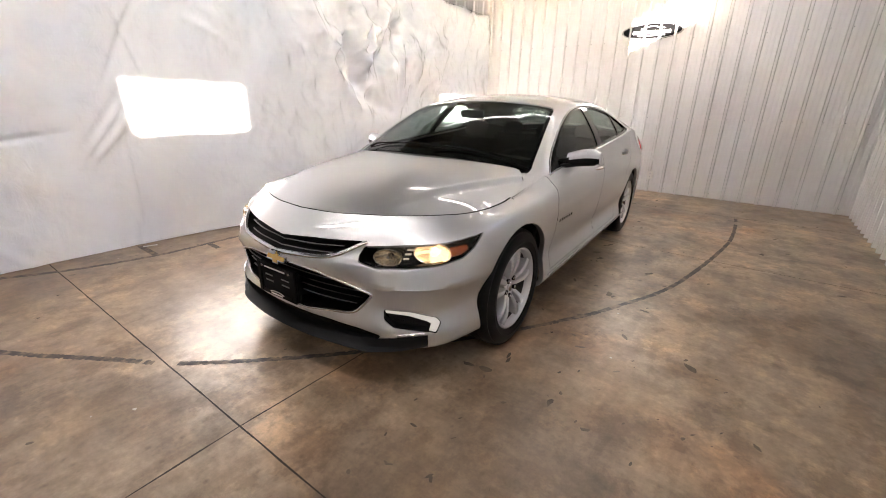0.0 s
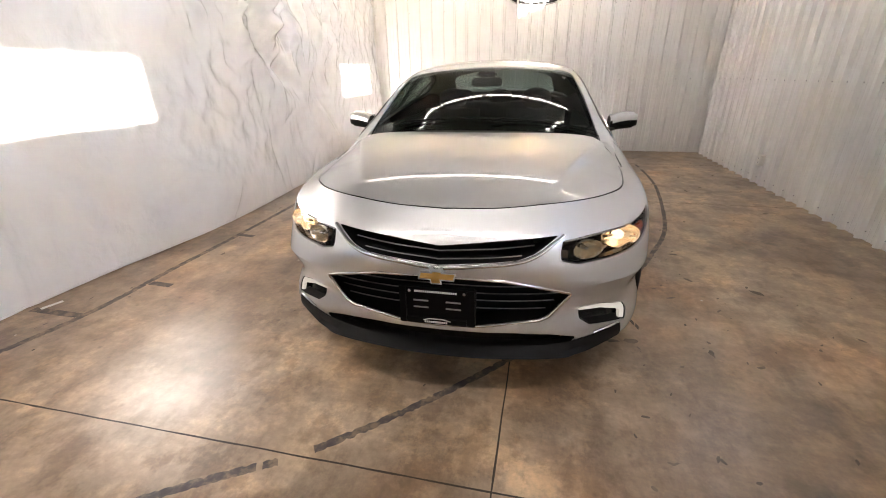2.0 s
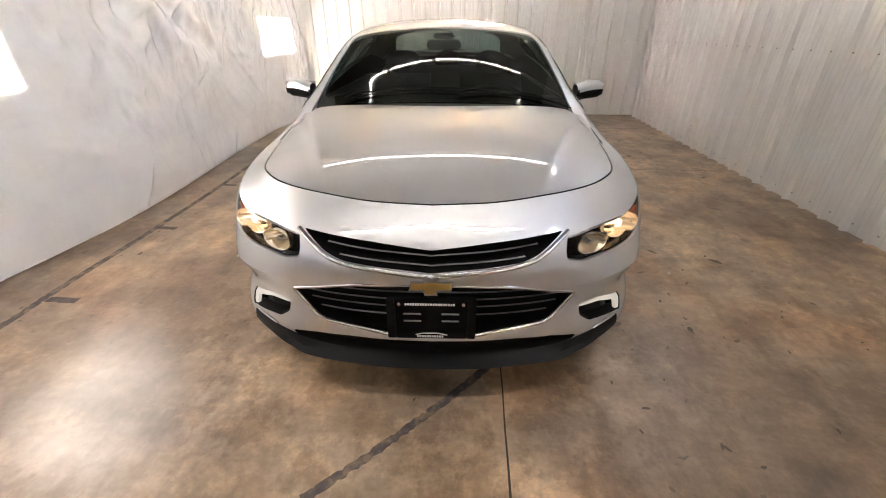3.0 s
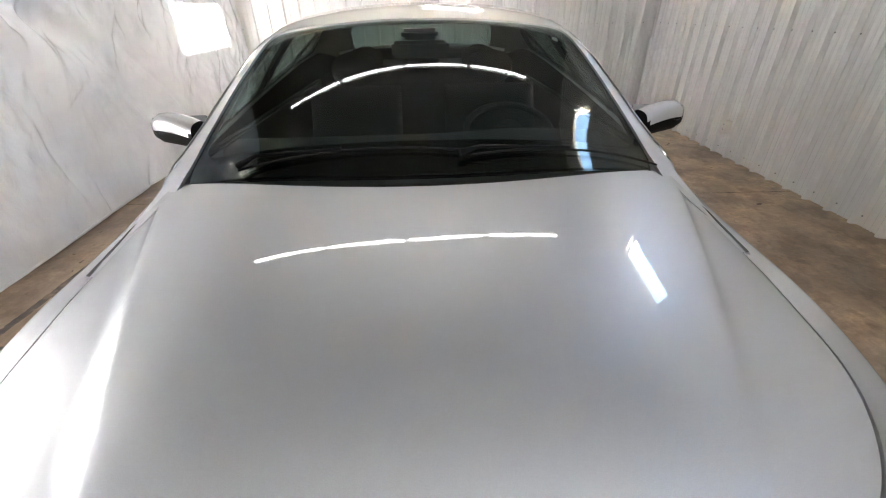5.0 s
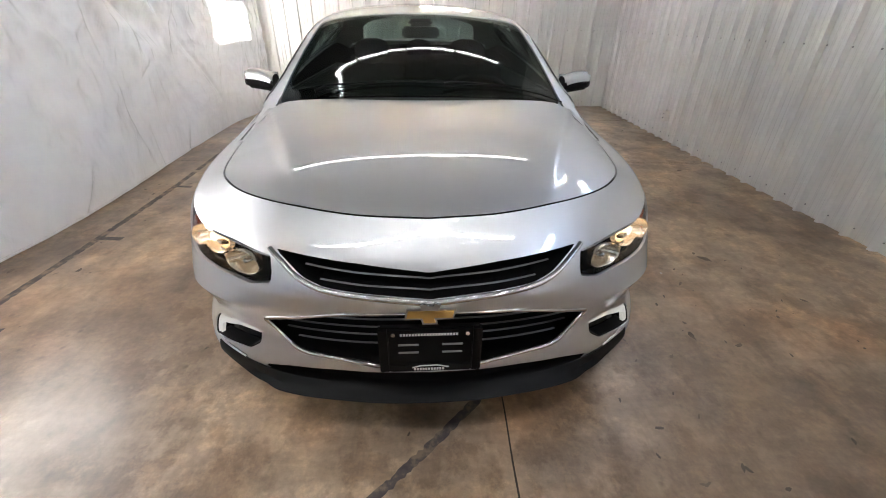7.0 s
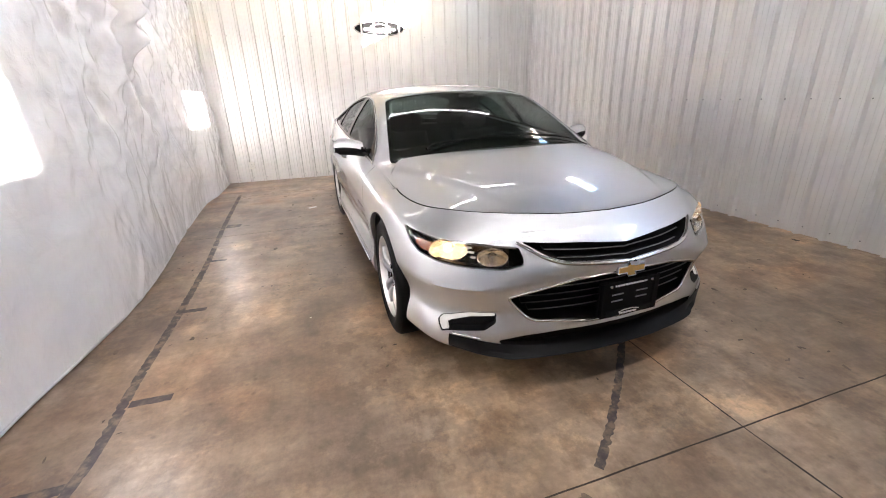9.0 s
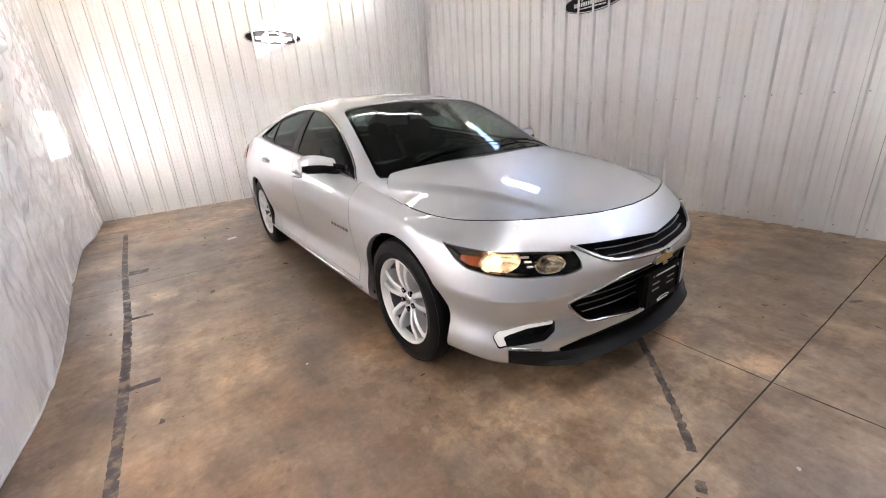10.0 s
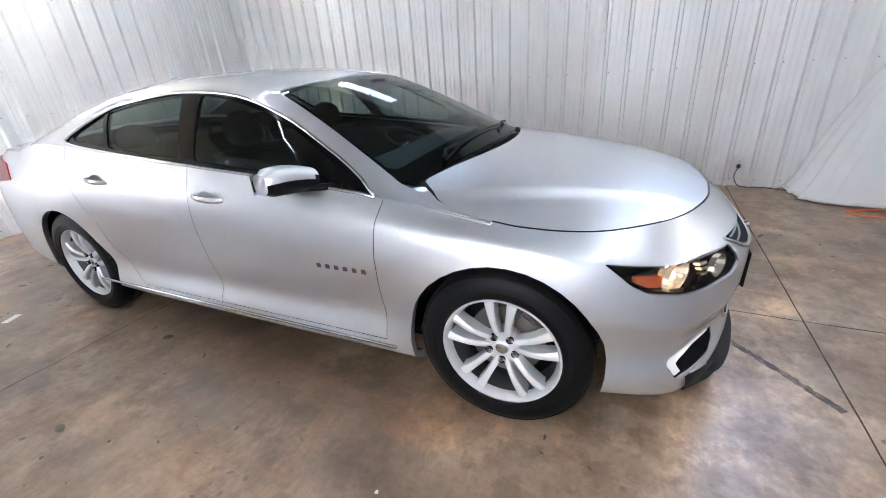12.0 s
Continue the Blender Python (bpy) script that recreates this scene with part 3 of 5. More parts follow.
# ---- cabin: sections across, from the windscreen's foot to the rear window's foot ----
ROOF_Y = (.05, .13, .3, .5, .75, .95, 1.1, 1.3, 1.6, 1.9, 2.2, 2.55, 2.9, 3.2, 3.5)
roof_mid = spline(ROOF_Y, (.915, .95, 1.032, 1.128, 1.23, 1.30, 1.342, 1.373, 1.395, 1.40, 1.393, 1.36, 1.28, 1.18, 1.06))
rail_x = spline((.05, .3, .5, .84, 1.09, 1.4, 1.6, 2.2, 2.6, 3.0, 3.3, 3.5), (.80, .775, .745, .685, .645, .625, .62, .615, .625, .655, .69, .71))
rail_z = spline((.05, .3, .42, .6, .84, 1.09, 1.3, 1.57, 1.9, 2.2, 2.6, 2.9, 3.2, 3.5), (.80, .87, .912, 1.015, 1.150, 1.262, 1.305, 1.328, 1.33, 1.315, 1.25, 1.17, 1.08, 1.0))


def foot(y):
    """Half width and height of the cabin's lower rim."""
    if y < 0.45:
        return 0.80 + 0.02 * (y - .05) / .4, belt(max(y, .17)) - 0.07 * (0.45 - y) / 0.4
    u = next(k for k in np.linspace(7, 13.5, 300) if rim_points[int(k * 16)].y >= min(y, 3.55))
    return rim(u).x, rim(u).z


def cabin_row(y):
    fx, fz = foot(y)
    rx, rz, mz = rail_x(y), rail_z(y), roof_mid(y)
    rz = max(rz, fz + 0.01)
    pts = []
    for i in range(14):
        t = i / 14
        bulge = 0.012 * math.sin(math.pi * t)
        pts.append(Vector((fx + (rx - fx) * t + bulge, y, fz + (rz - fz) * t)))
    for i in range(19):
        t = i / 18
        x = rx * (1 - t)
        k = 0.25 * min(1, max(0, (y - 0.9) / 0.4))
        pts.append(Vector((x, y, mz - (mz - rz) * ((1 - k) * (x / rx) ** 2 + k * (x / rx) ** 5))))
    # round the rail
    for _ in range(2):
        q = [p.copy() for p in pts]
        for i in range(12, 17):
            pts[i] = (q[i - 1] + 2 * q[i] + q[i + 1]) / 4
    return pts + [Vector((-p.x, p.y, p.z)) for p in pts[::-1][1:]]


def cabin_shell():
    bm = bmesh.new()
    ys = list(np.linspace(.05, 1.4, 56)) + list(np.linspace(1.43, 3.5, 60))
    grid(bm, [cabin_row(float(y)) for y in ys])
    return bm


# ---- cutting ----
def upward(bm, out):
    """Turns faces so that normals point to out(face centre)."""
    bm.normal_update()
    bad = [f for f in bm.faces if f.normal.dot(out(f.calc_center_median())) < 0]
    if len(bad) > len(bm.faces) / 2:
        bmesh.ops.reverse_faces(bm, faces=bm.faces)
    bm.normal_update()
    return bm


def solid(bm, outer, inner, mats):
    """Closed solid from a sheet: from `outer` to `inner` metres along the normals."""
    bm = bm.copy()
    bm.normal_update()
    normals = {v: v.normal.copy() for v in bm.verts}
    twin = {}
    for v in list(bm.verts):
        twin[v] = bm.verts.new(v.co + normals[v] * inner)
    for f in list(bm.faces):
        g = bm.faces.new([twin[v] for v in reversed(f.verts)])
        g.material_index = 1 if len(mats) > 1 else 0
    edges = [e for e in bm.edges if len(e.link_faces) == 1 and all(v in twin for v in e.verts)]
    for e in edges:
        l = e.link_faces[0].loops
        a, b = e.verts
        for loop in l:
            if loop.vert is a and loop.link_loop_next.vert is b:
                bm.faces.new((b, a, twin[a], twin[b]))
                break
        else:
            bm.faces.new((a, b, twin[b], twin[a]))
    for v in twin:
        v.co = v.co + normals[v] * outer
    for f in bm.faces:
        f.smooth = True
    me = finish(bm, "solid", mats)
    return me


def prism(poly, origin, right, up, near, far):
    """Closed prism: a polygon in (right, up) about origin, swept along right x up from near to far. Both sides of the car if mirrored."""
    right, up = Vector(right), Vector(up)
    way = right.cross(up).normalized()
    bm = bmesh.new()
    a = [bm.verts.new(Vector(origin) + right * p[0] + up * p[1] + way * near) for p in poly]
    b = [bm.verts.new(Vector(origin) + right * p[0] + up * p[1] + way * far) for p in poly]
    n = len(poly)
    bm.faces.new(a)
    bm.faces.new(b[::-1])
    for i in range(n):
        bm.faces.new((a[i], b[i], b[(i + 1) % n], a[(i + 1) % n]))
    bmesh.ops.recalc_face_normals(bm, faces=bm.faces)
    return bm


def ring_prism(outer, inner, origin, right, up, near, far):
    right, up = Vector(right), Vector(up)
    way = right.cross(up).normalized()
    bm = bmesh.new()
    loops = [[bm.verts.new(Vector(origin) + right * p[0] + up * p[1] + way * d) for p in poly] for poly, d in ((outer, near), (outer, far), (inner, far), (inner, near))]
    grid_rows = loops
    n = len(outer)
    for i in range(4):
        a, b = grid_rows[i], grid_rows[(i + 1) % 4]
        for j in range(n):
            bm.faces.new((a[j], a[(j + 1) % n], b[(j + 1) % n], b[j]))
    bmesh.ops.recalc_face_normals(bm, faces=bm.faces)
    return bm


def mirrored(bm):
    """Adds the mirror image across x = 0."""
    made = bmesh.ops.duplicate(bm, geom=bm.verts[:] + bm.edges[:] + bm.faces[:])
    for g in made["geom"]:
        if isinstance(g, bmesh.types.BMVert):
            g.co.x *= -1
    bmesh.ops.reverse_faces(bm, faces=[g for g in made["geom"] if isinstance(g, bmesh.types.BMFace)])
    return bm


def carve(me, cutter, how="DIFFERENCE", rims=None):
    """The mesh cut by a bmesh; returns a new mesh with the same materials."""
    a = new("carve_a", me)
    b = new("carve_b", finish(cutter, "cutter", [rims] if rims else []))
    mod = a.modifiers.new("cut", "BOOLEAN")
    mod.operation, mod.solver, mod.object = how, "EXACT", b
    if rims:
        mod.material_mode = "TRANSFER"
    bpy.context.view_layer.update()
    got = bpy.data.meshes.new_from_object(a.evaluated_get(bpy.context.evaluated_depsgraph_get()))
    bpy.data.objects.remove(a)
    bpy.data.objects.remove(b)
    got.set_sharp_from_angle(angle=radians(38))
    return got


def piece(sheet, outer, inner, mats, cutter, rims=None):
    """The solid made from the part of a sheet that lies within the cutter."""
    lo = Vector([min(v.co[k] for v in cutter.verts) for k in range(3)])
    hi = Vector([max(v.co[k] for v in cutter.verts) for k in range(3)])
    bm = sheet.copy()
    far = [v for v in bm.verts if any(v.co[k] < lo[k] - 0.12 or v.co[k] > hi[k] + 0.12 for k in range(3))]
    bmesh.ops.delete(bm, geom=far, context="VERTS")
    me = solid(bm, outer, inner, mats)
    bm.free()
    return carve(me, cutter, "INTERSECT", rims)


def pane(out, *a):
    """A thin pane of glass whose two faces both look outwards."""
    me = piece(*a)
    bm = bmesh.new()
    bm.from_mesh(me)
    bm.normal_update()
    bmesh.ops.reverse_faces(bm, faces=[f for f in bm.faces if f.normal.dot(Vector(out)) < 0])
    bm.to_mesh(me)
    bm.free()
    return me


def inset_poly(poly, d):
    """The polygon drawn in by d (out where d < 0)."""
    p = [Vector(q) for q in poly]
    area = sum(a.x * b.y - b.x * a.y for a, b in zip(p, p[1:] + p[:1]))
    s = 1 if area > 0 else -1
    out = []
    for i, q in enumerate(p):
        a, b = (q - p[i - 1]).normalized(), (p[(i + 1) % len(p)] - q).normalized()
        na, nb = Vector((-a.y, a.x)) * s, Vector((-b.y, b.x)) * s
        n = (na + nb)
        n = n / max(0.07, n.length_squared / 2) if n.length > 1e-6 else na
        out.append(tuple(q + n * d))
    return out


def round_poly(points, r=0.02, steps=4):
    """Rounds the corners of a polygon."""
    p = [Vector(q) for q in points]
    out = []
    for i, q in enumerate(p):
        a, b = p[i - 1], p[(i + 1) % len(p)]
        ra, rb = min(r, (a - q).length * 0.45), min(r, (b - q).length * 0.45)
        s, e = q + (a - q).normalized() * ra, q + (b - q).normalized() * rb
        for k in range(steps + 1):
            t = k / steps
            out.append(tuple((1 - t) ** 2 * s + 2 * t * (1 - t) * q + t * t * e))
    return out


SIDE = dict(right=(0, 1, 0), up=(0, 0, 1))    # right x up = +x
FRONT = dict(right=(1, 0, 0), up=(0, 0, 1))   # right x up = -y
TOP = dict(right=(1, 0, 0), up=(0, 1, 0))     # right x up = +z

car = thing("car", "silver metallic four-door sedan with lit headlights parked on the concrete", "car")


def body_out(c):
    return Vector((c.x, 0.3 * (c.y - 1.55) if -0.2 < c.y < 3.3 else 2.0 * (c.y - 1.55), 0.0))


SHEET_SIDE = upward(side_shell(), body_out)
SHEET_CABIN = upward(cabin_shell(), lambda c: Vector((c.x, 0, 0.5)))
SHEET_HOOD = upward(field_shell(hood_z, 0.83, -0.78, 0.55, 150, 70), lambda c: Vector((0, 0, 1)))
SHEET_BOOT = upward(field_shell(boot_z, 0.80, 2.9, 3.95, 40, 36), lambda c: Vector((0, 0, 1)))

body = solid(SHEET_SIDE, 0, -0.03, (PAINT, BLACK))


def arch(y, r, n=28):
    return [(y + r * math.cos(a), 0.335 + r * math.sin(a)) for a in np.linspace(-0.75, math.pi + 0.75, n)] + [(y - 0.2, -0.1), (y + 0.2, -0.1)]


for y in (0.0, 2.77):
    cut = prism(arch(y, 0.372), (0, 0, 0), near=0.60, far=1.2, **SIDE)
    body = carve(body, mirrored(cut))

# front openings
UPPER = [(0, .680), (.2, .698), (.45, .708), (.42, .69), (.36, .655), (.30, .638), (.1, .625), (0, .617)]
UPPER = UPPER + [(-x, z) for x, z in UPPER[-2:0:-1]]
LOWER = [(0, .562), (.25, .552), (.42, .510), (.512, .478), (.507, .462), (.435, .378), (.40, .366), (.16, .342), (0, .338)]
LOWER = LOWER + [(-x, z) for x, z in LOWER[-2:0:-1]]
INTAKE = [(0, .312), (.3, .310), (.45, .298), (.56, .272), (.5, .21), (.3, .205), (0, .205)]
INTAKE = INTAKE + [(-x, z) for x, z in INTAKE[-2:0:-1]]
UPPER, LOWER, INTAKE = round_poly(UPPER, .012), round_poly(LOWER, .015), round_poly(INTAKE, .02)
for poly in (UPPER, LOWER, INTAKE):
    body = carve(body, prism(poly, (0, 0, 0), near=0.3, far=1.4, **FRONT), rims=BLACK)

# lamps: seen square on along a line between front and side
LAMP_WAY = Vector((0.62, -0.785, 0)).normalized()
LAMP_RIGHT = Vector((-LAMP_WAY.y, LAMP_WAY.x, 0)) * 1.0


def lamp_frame(p):
    """Place on the front corner from (x, y, z) to (right, up)."""
    v = Vector(p)
    return v.dot(LAMP_RIGHT), v.z


HEAD_RAW = [lamp_frame(p) for p in ((.468, -.725, .690), (.62, -.612, .700), (.735, -.51, .710), (.832, -.31, .736), (.827, -.39, .672), (.81, -.45, .638), (.762, -.535, .618), (.65, -.65, .603), (.53, -.735, .603), (.462, -.765, .624), (.455, -.75, .652))]
HEAD = round_poly(HEAD_RAW, .01)


def head(d):
    return round_poly(inset_poly(HEAD_RAW, d), .01)


FOG_RAW = [lamp_frame(p) for p in ((.553, -.706, .398), (.65, -.625, .391), (.735, -.54, .363), (.757, -.535, .338), (.75, -.565, .292), (.732, -.587, .302), (.66, -.657, .311), (.605, -.70, .317), (.562, -.718, .35))]
FOG = round_poly(FOG_RAW, .01)


def fog(d):
    return round_poly(inset_poly(FOG_RAW, d), .01)


LAMP = dict(right=tuple(LAMP_RIGHT), up=(0, 0, 1))
for poly in (HEAD, FOG):
    body = carve(body, mirrored(prism(poly, (0, 0, 0), near=0.35, far=1.3, **LAMP)))

# doors
FRONT_DOOR = [(.487, .295), (.487, .5), (.48, .7), (.468, .86), (.46, 1.02), (1.49, 1.12), (1.487, .9), (1.487, .6), (1.495, .295)]
REAR_DOOR = [(1.491, .295), (1.483, .6), (1.483, .9), (1.486, 1.14), (2.45, 1.2), (2.50, 1.0), (2.51, .88), (2.45, .80), (2.36, .68), (2.31, .52), (2.24, .38), (2.14, .295)]


def cut_doors(mesh):
    made = []
    for poly in (FRONT_DOOR, REAR_DOOR):
        both = mirrored(prism(poly, (0, 0, 0), near=0.6, far=1.2, **SIDE))
        mesh_next = carve(mesh, both, rims=BLACK)
        for side in (1, -1):
            one = prism(inset_poly(poly, 0.0028), (0, 0, 0), near=0.6, far=1.2, **SIDE)
            if side < 0:
                for v in one.verts:
                    v.co.x *= -1
                bmesh.ops.reverse_faces(one, faces=one.faces)
            made.append((side, poly is FRONT_DOOR, carve(mesh, one, "INTERSECT", BLACK)))
        mesh = mesh_next
    return mesh, made


body, door_meshes = cut_doors(body)
part("body", body, None, car, "silver metallic body panels")
doors = {}
for side, front, me in door_meshes:
    doors[side, front] = part("front_door" if front else "rear_door", me, None, car)

# hood, cut to its outline
HOOD_EDGE = [tuple(rim(u).xy) for u in np.linspace(0, 7.0, 56)]
REAR_EDGE = [(x, .195 + .17 * (x / .69) ** 2) for x in np.linspace(.67, 0, 12)]
HOOD_SIDE = [p for p in HOOD_EDGE if p[1] < .07]
HOOD_CORNER = [(.797, .12), (.786, .20), (.757, .28), (.72, .33), (.695, .355)]
HOOD_EDGE = HOOD_SIDE + HOOD_CORNER + REAR_EDGE
HOOD_POLY = HOOD_EDGE + [(-x, y) for x, y in HOOD_EDGE[-2:0:-1]]


def fender_z(x, y):
    t = min(1, max(0, (y - 0.17) / 0.43))
    return hood_z(x, y) * (1 - t) + belt(y) * t - 0.12 * max(0, 0.76 - abs(x)) * t


SHEET_FENDER = upward(field_shell(fender_z, 0.86, -.02, 0.68, 80, 40), lambda c: Vector((0, 0, 1)))
TIP = HOOD_CORNER + [(.70, .37), (.738, .46), (.75, .60)]
OUTER = [tuple(rim(u).xy) for u in np.linspace(7.85, 6.9, 12)]
OUTER = [p for p in OUTER if p[1] > .135]
TIP = TIP + OUTER
for side in (1, -1):
    c = prism([(x * side, y) for x, y in (TIP if side > 0 else TIP[::-1])], (0, 0, 0), near=0.3, far=1.5, **TOP)
    part("fender_top", piece(SHEET_FENDER, 0, -0.02, (PAINT, BLACK), c), None, car)
hood = piece(SHEET_HOOD, 0, -0.022, (PAINT, BLACK), prism(inset_poly(HOOD_POLY, .0065), (0, 0, 0), near=0.3, far=1.5, **TOP), BLACK)
part("hood", hood, None, car)
BOOT_EDGE = [tuple(rim(u).xy) for u in np.linspace(16, 12, 30)]
BOOT_POLY = BOOT_EDGE + [(.70, 3.0), (-.70, 3.0)] + [(-x, y) for x, y in BOOT_EDGE[:0:-1]]
boot = piece(SHEET_BOOT, 0, -0.022, (PAINT, BLACK), prism(inset_poly(BOOT_POLY, .003), (0, 0, 0), near=0.3, far=1.5, **TOP))
part("boot_lid", boot, None, car)
# ledge under the gaps
ledge = field_shell(lambda x, y: hood_z(x, y) - 0.05, 0.78, -0.72, 0.42, 20, 20)
part("engine_bay_cover", piece(ledge, 0, -0.01, (BLACK,), prism(inset_poly(HOOD_POLY, -.02), (0, 0, 0), near=0.3, far=1.5, **TOP)), None, car)

# ---- cabin: windows cut through roof and pillars ----
SCREEN = [(x, .225 + .16 * (x / .69) ** 2) for x in np.linspace(-.70, .70, 15)] + [(.725, .47), (.70, .60), (.655, .82), (.605, 1.06), (.585, 1.105), (.55, 1.12), (.3, 1.075), (0, 1.055), (-.3, 1.075), (-.55, 1.12), (-.585, 1.105), (-.605, 1.06), (-.655, .82), (-.70, .60), (-.725, .47)]
BACK = [(-.50, 2.70), (0, 2.64), (.50, 2.70), (.54, 2.76), (.60, 3.2), (.60, 3.36), (0, 3.43), (-.60, 3.36), (-.60, 3.2), (-.54, 2.76)]
GLASS_F = [(.70, 1.0), (.78, 1.052), (.9, 1.118), (1.01, 1.168), (1.15, 1.218), (1.298, 1.256), (1.42, 1.277), (1.545, 1.288), (1.46, 1.018), (1.0, .978), (.70, .95)]
GLASS_R = [(1.555, 1.024), (1.675, 1.290), (1.82, 1.285), (1.95, 1.274), (2.1, 1.256), (2.255, 1.230), (2.09, 1.070)]
GLASS_Q = [(2.12, 1.077), (2.285, 1.230), (2.38, 1.185), (2.475, 1.125), (2.42, 1.102)]
DLO_TOP = curve([(.488, .892, 0), (.567, .958, 0), (.751, 1.066, 0), (1.009, 1.195, 0), (1.298, 1.282, 0), (1.658, 1.312, 0), (1.95, 1.296, 0), (2.231, 1.258, 0), (2.40, 1.190, 0), (2.50, 1.128, 0)], 4)
DLO_FOOT = curve([(2.512, 1.105, 0), (2.44, 1.084, 0), (2.1, 1.050, 0), (1.545, 1.003, 0), (1.0, .957, 0), (.57, .909, 0)], 4)
DLO = [tuple(p.xy) for p in DLO_TOP + DLO_FOOT]


cabin = solid(SHEET_CABIN, 0, -0.012, (PAINT, LINING))
SCREEN_CUT = [(-.735, -.1), (.735, -.1), (.735, .44)] + SCREEN[15:] + [(-.735, .44)]
cabin = carve(cabin, prism(round_poly(SCREEN_CUT, .02), (0, 0, 0), near=0.6, far=1.8, **TOP))
cabin = carve(cabin, prism(round_poly(BACK, .05), (0, 0, 0), near=0.6, far=1.8, **TOP))
cabin = carve(cabin, mirrored(prism(DLO, (0, 0, 0), near=0.45, far=1.2, **SIDE)))
part("roof", cabin, None, car)
part("windscreen", pane((0, -.5, 1), SHEET_CABIN, -0.006, -0.010, (GLASS,), prism(inset_poly(round_poly(SCREEN, .03), .002), (0, 0, 0), near=0.6, far=1.8, **TOP)), None, car, "windscreen with a dark band at its foot")
part("rear_window", pane((0, .5, 1), SHEET_CABIN, -0.006, -0.010, (DARK_GLASS,), prism(inset_poly(round_poly(BACK, .05), .002), (0, 0, 0), near=0.6, far=1.8, **TOP)), None, car)


def both_sides(name, sheet, poly, outer, inner, mat, ring=None, label="", parent=None):
    """Cuts the piece of a sheet within a side polygon, for either side of the car."""
    made = {}
    for side in (1, -1):
        c = ring_prism(poly, ring, (0, 0, 0), near=0.45, far=1.2, **SIDE) if ring else prism(poly, (0, 0, 0), near=0.45, far=1.2, **SIDE)
        if side < 0:
            for v in c.verts:
                v.co.x *= -1
            bmesh.ops.reverse_faces(c, faces=c.faces)
        made[side] = part(name, pane((side, 0, .3), sheet, outer, inner, (mat,), c), None, parent(side) if parent else car, label)
    return made


def cabin_x(y, z):
    """Half width of the cabin side at y and z."""
    row = cabin_row(round(float(y), 3))[:22]
    for a, b in zip(row, row[1:]):
        if a.z <= z <= b.z:
            return a.x + (b.x - a.x) * (z - a.z) / max(1e-6, b.z - a.z)
    return row[0].x if z < row[0].z else row[-1].x


def loop_tube(points, wide, thick, outwards, sides=8):
    """A closed moulding along points: flat oval section, wide in the surface and thick out of it."""
    bm, rows, n = bmesh.new(), [], len(points)
    for i, p in enumerate(points):
        way = (points[(i + 1) % n] - points[i - 1]).normalized()
        out = outwards(p)
        across = way.cross(out).normalized()
        out = across.cross(way).normalized()
        rows.append([p + across * wide * math.cos(a) + out * thick * math.sin(a) for a in (2 * math.pi * k / sides for k in range(sides))])
    grid(bm, rows, closed=True, wrap=True)
    bmesh.ops.recalc_face_normals(bm, faces=bm.faces)
    return bm


for s in (1, -1):
    line = [Vector((s * cabin_x(y, z), y, z)) for y, z in inset_poly(DLO, .004)]
    part("window_trim", loop_tube(line, .008, .007, lambda p, s=s: Vector((s, 0, .35))), CHROME, car, "chrome window surround", smooth=60)
frames = solid(SHEET_CABIN, -.004, -.02, (GLOSS_BLACK,))
for poly in (GLASS_F, GLASS_R, GLASS_Q):
    frames = carve(frames, mirrored(prism(round_poly(poly, .025), (0, 0, 0), near=0.45, far=1.2, **SIDE)))
for side in (1, -1):
    c = prism(DLO, (0, 0, 0), near=0.45, far=1.2, **SIDE)
    if side < 0:
        for v in c.verts:
            v.co.x *= -1
        bmesh.ops.reverse_faces(c, faces=c.faces)
    part("window_frame", carve(frames.copy(), c, "INTERSECT"), None, car, "gloss black window frame and pillar")
for poly in (GLASS_F, GLASS_R, GLASS_Q):
    both_sides("side_window", SHEET_CABIN, inset_poly(round_poly(poly, .025), -.005), -.009, -.013, DARK_GLASS)


# ---- wheels ----
def spoke_bm(angle, lean):
    """One slim spoke from the hub to the rim, leaning from its pair's middle line."""
    bm, rows = bmesh.new(), []
    for t in np.linspace(0, 1, 9):
        r = 0.045 + 0.166 * t
        off = lean * (0.0165 + 0.028 * t)
        w = 0.0135 - 0.001 * math.sin(t * math.pi) + 0.007 * t ** 3
        face = 0.004 + 0.016 * math.sin(math.pi * t) + 0.022 * t
        ring = [(-0.026, off - w), (face - 0.006, off - w), (face, off - w * 0.6), (face + 0.001, off), (face, off + w * 0.6), (face - 0.006, off + w), (-0.026, off + w)]
        c, s = math.cos(angle), math.sin(angle)
        rows.append([Vector((h, r * c - o * s, r * s + o * c)) for h, o in ring])
    vs = grid(bm, rows, closed=True)
    bm.faces.new(vs[0][::-1])
    bm.faces.new(vs[-1])
    bmesh.ops.recalc_face_normals(bm, faces=bm.faces)
    return bm


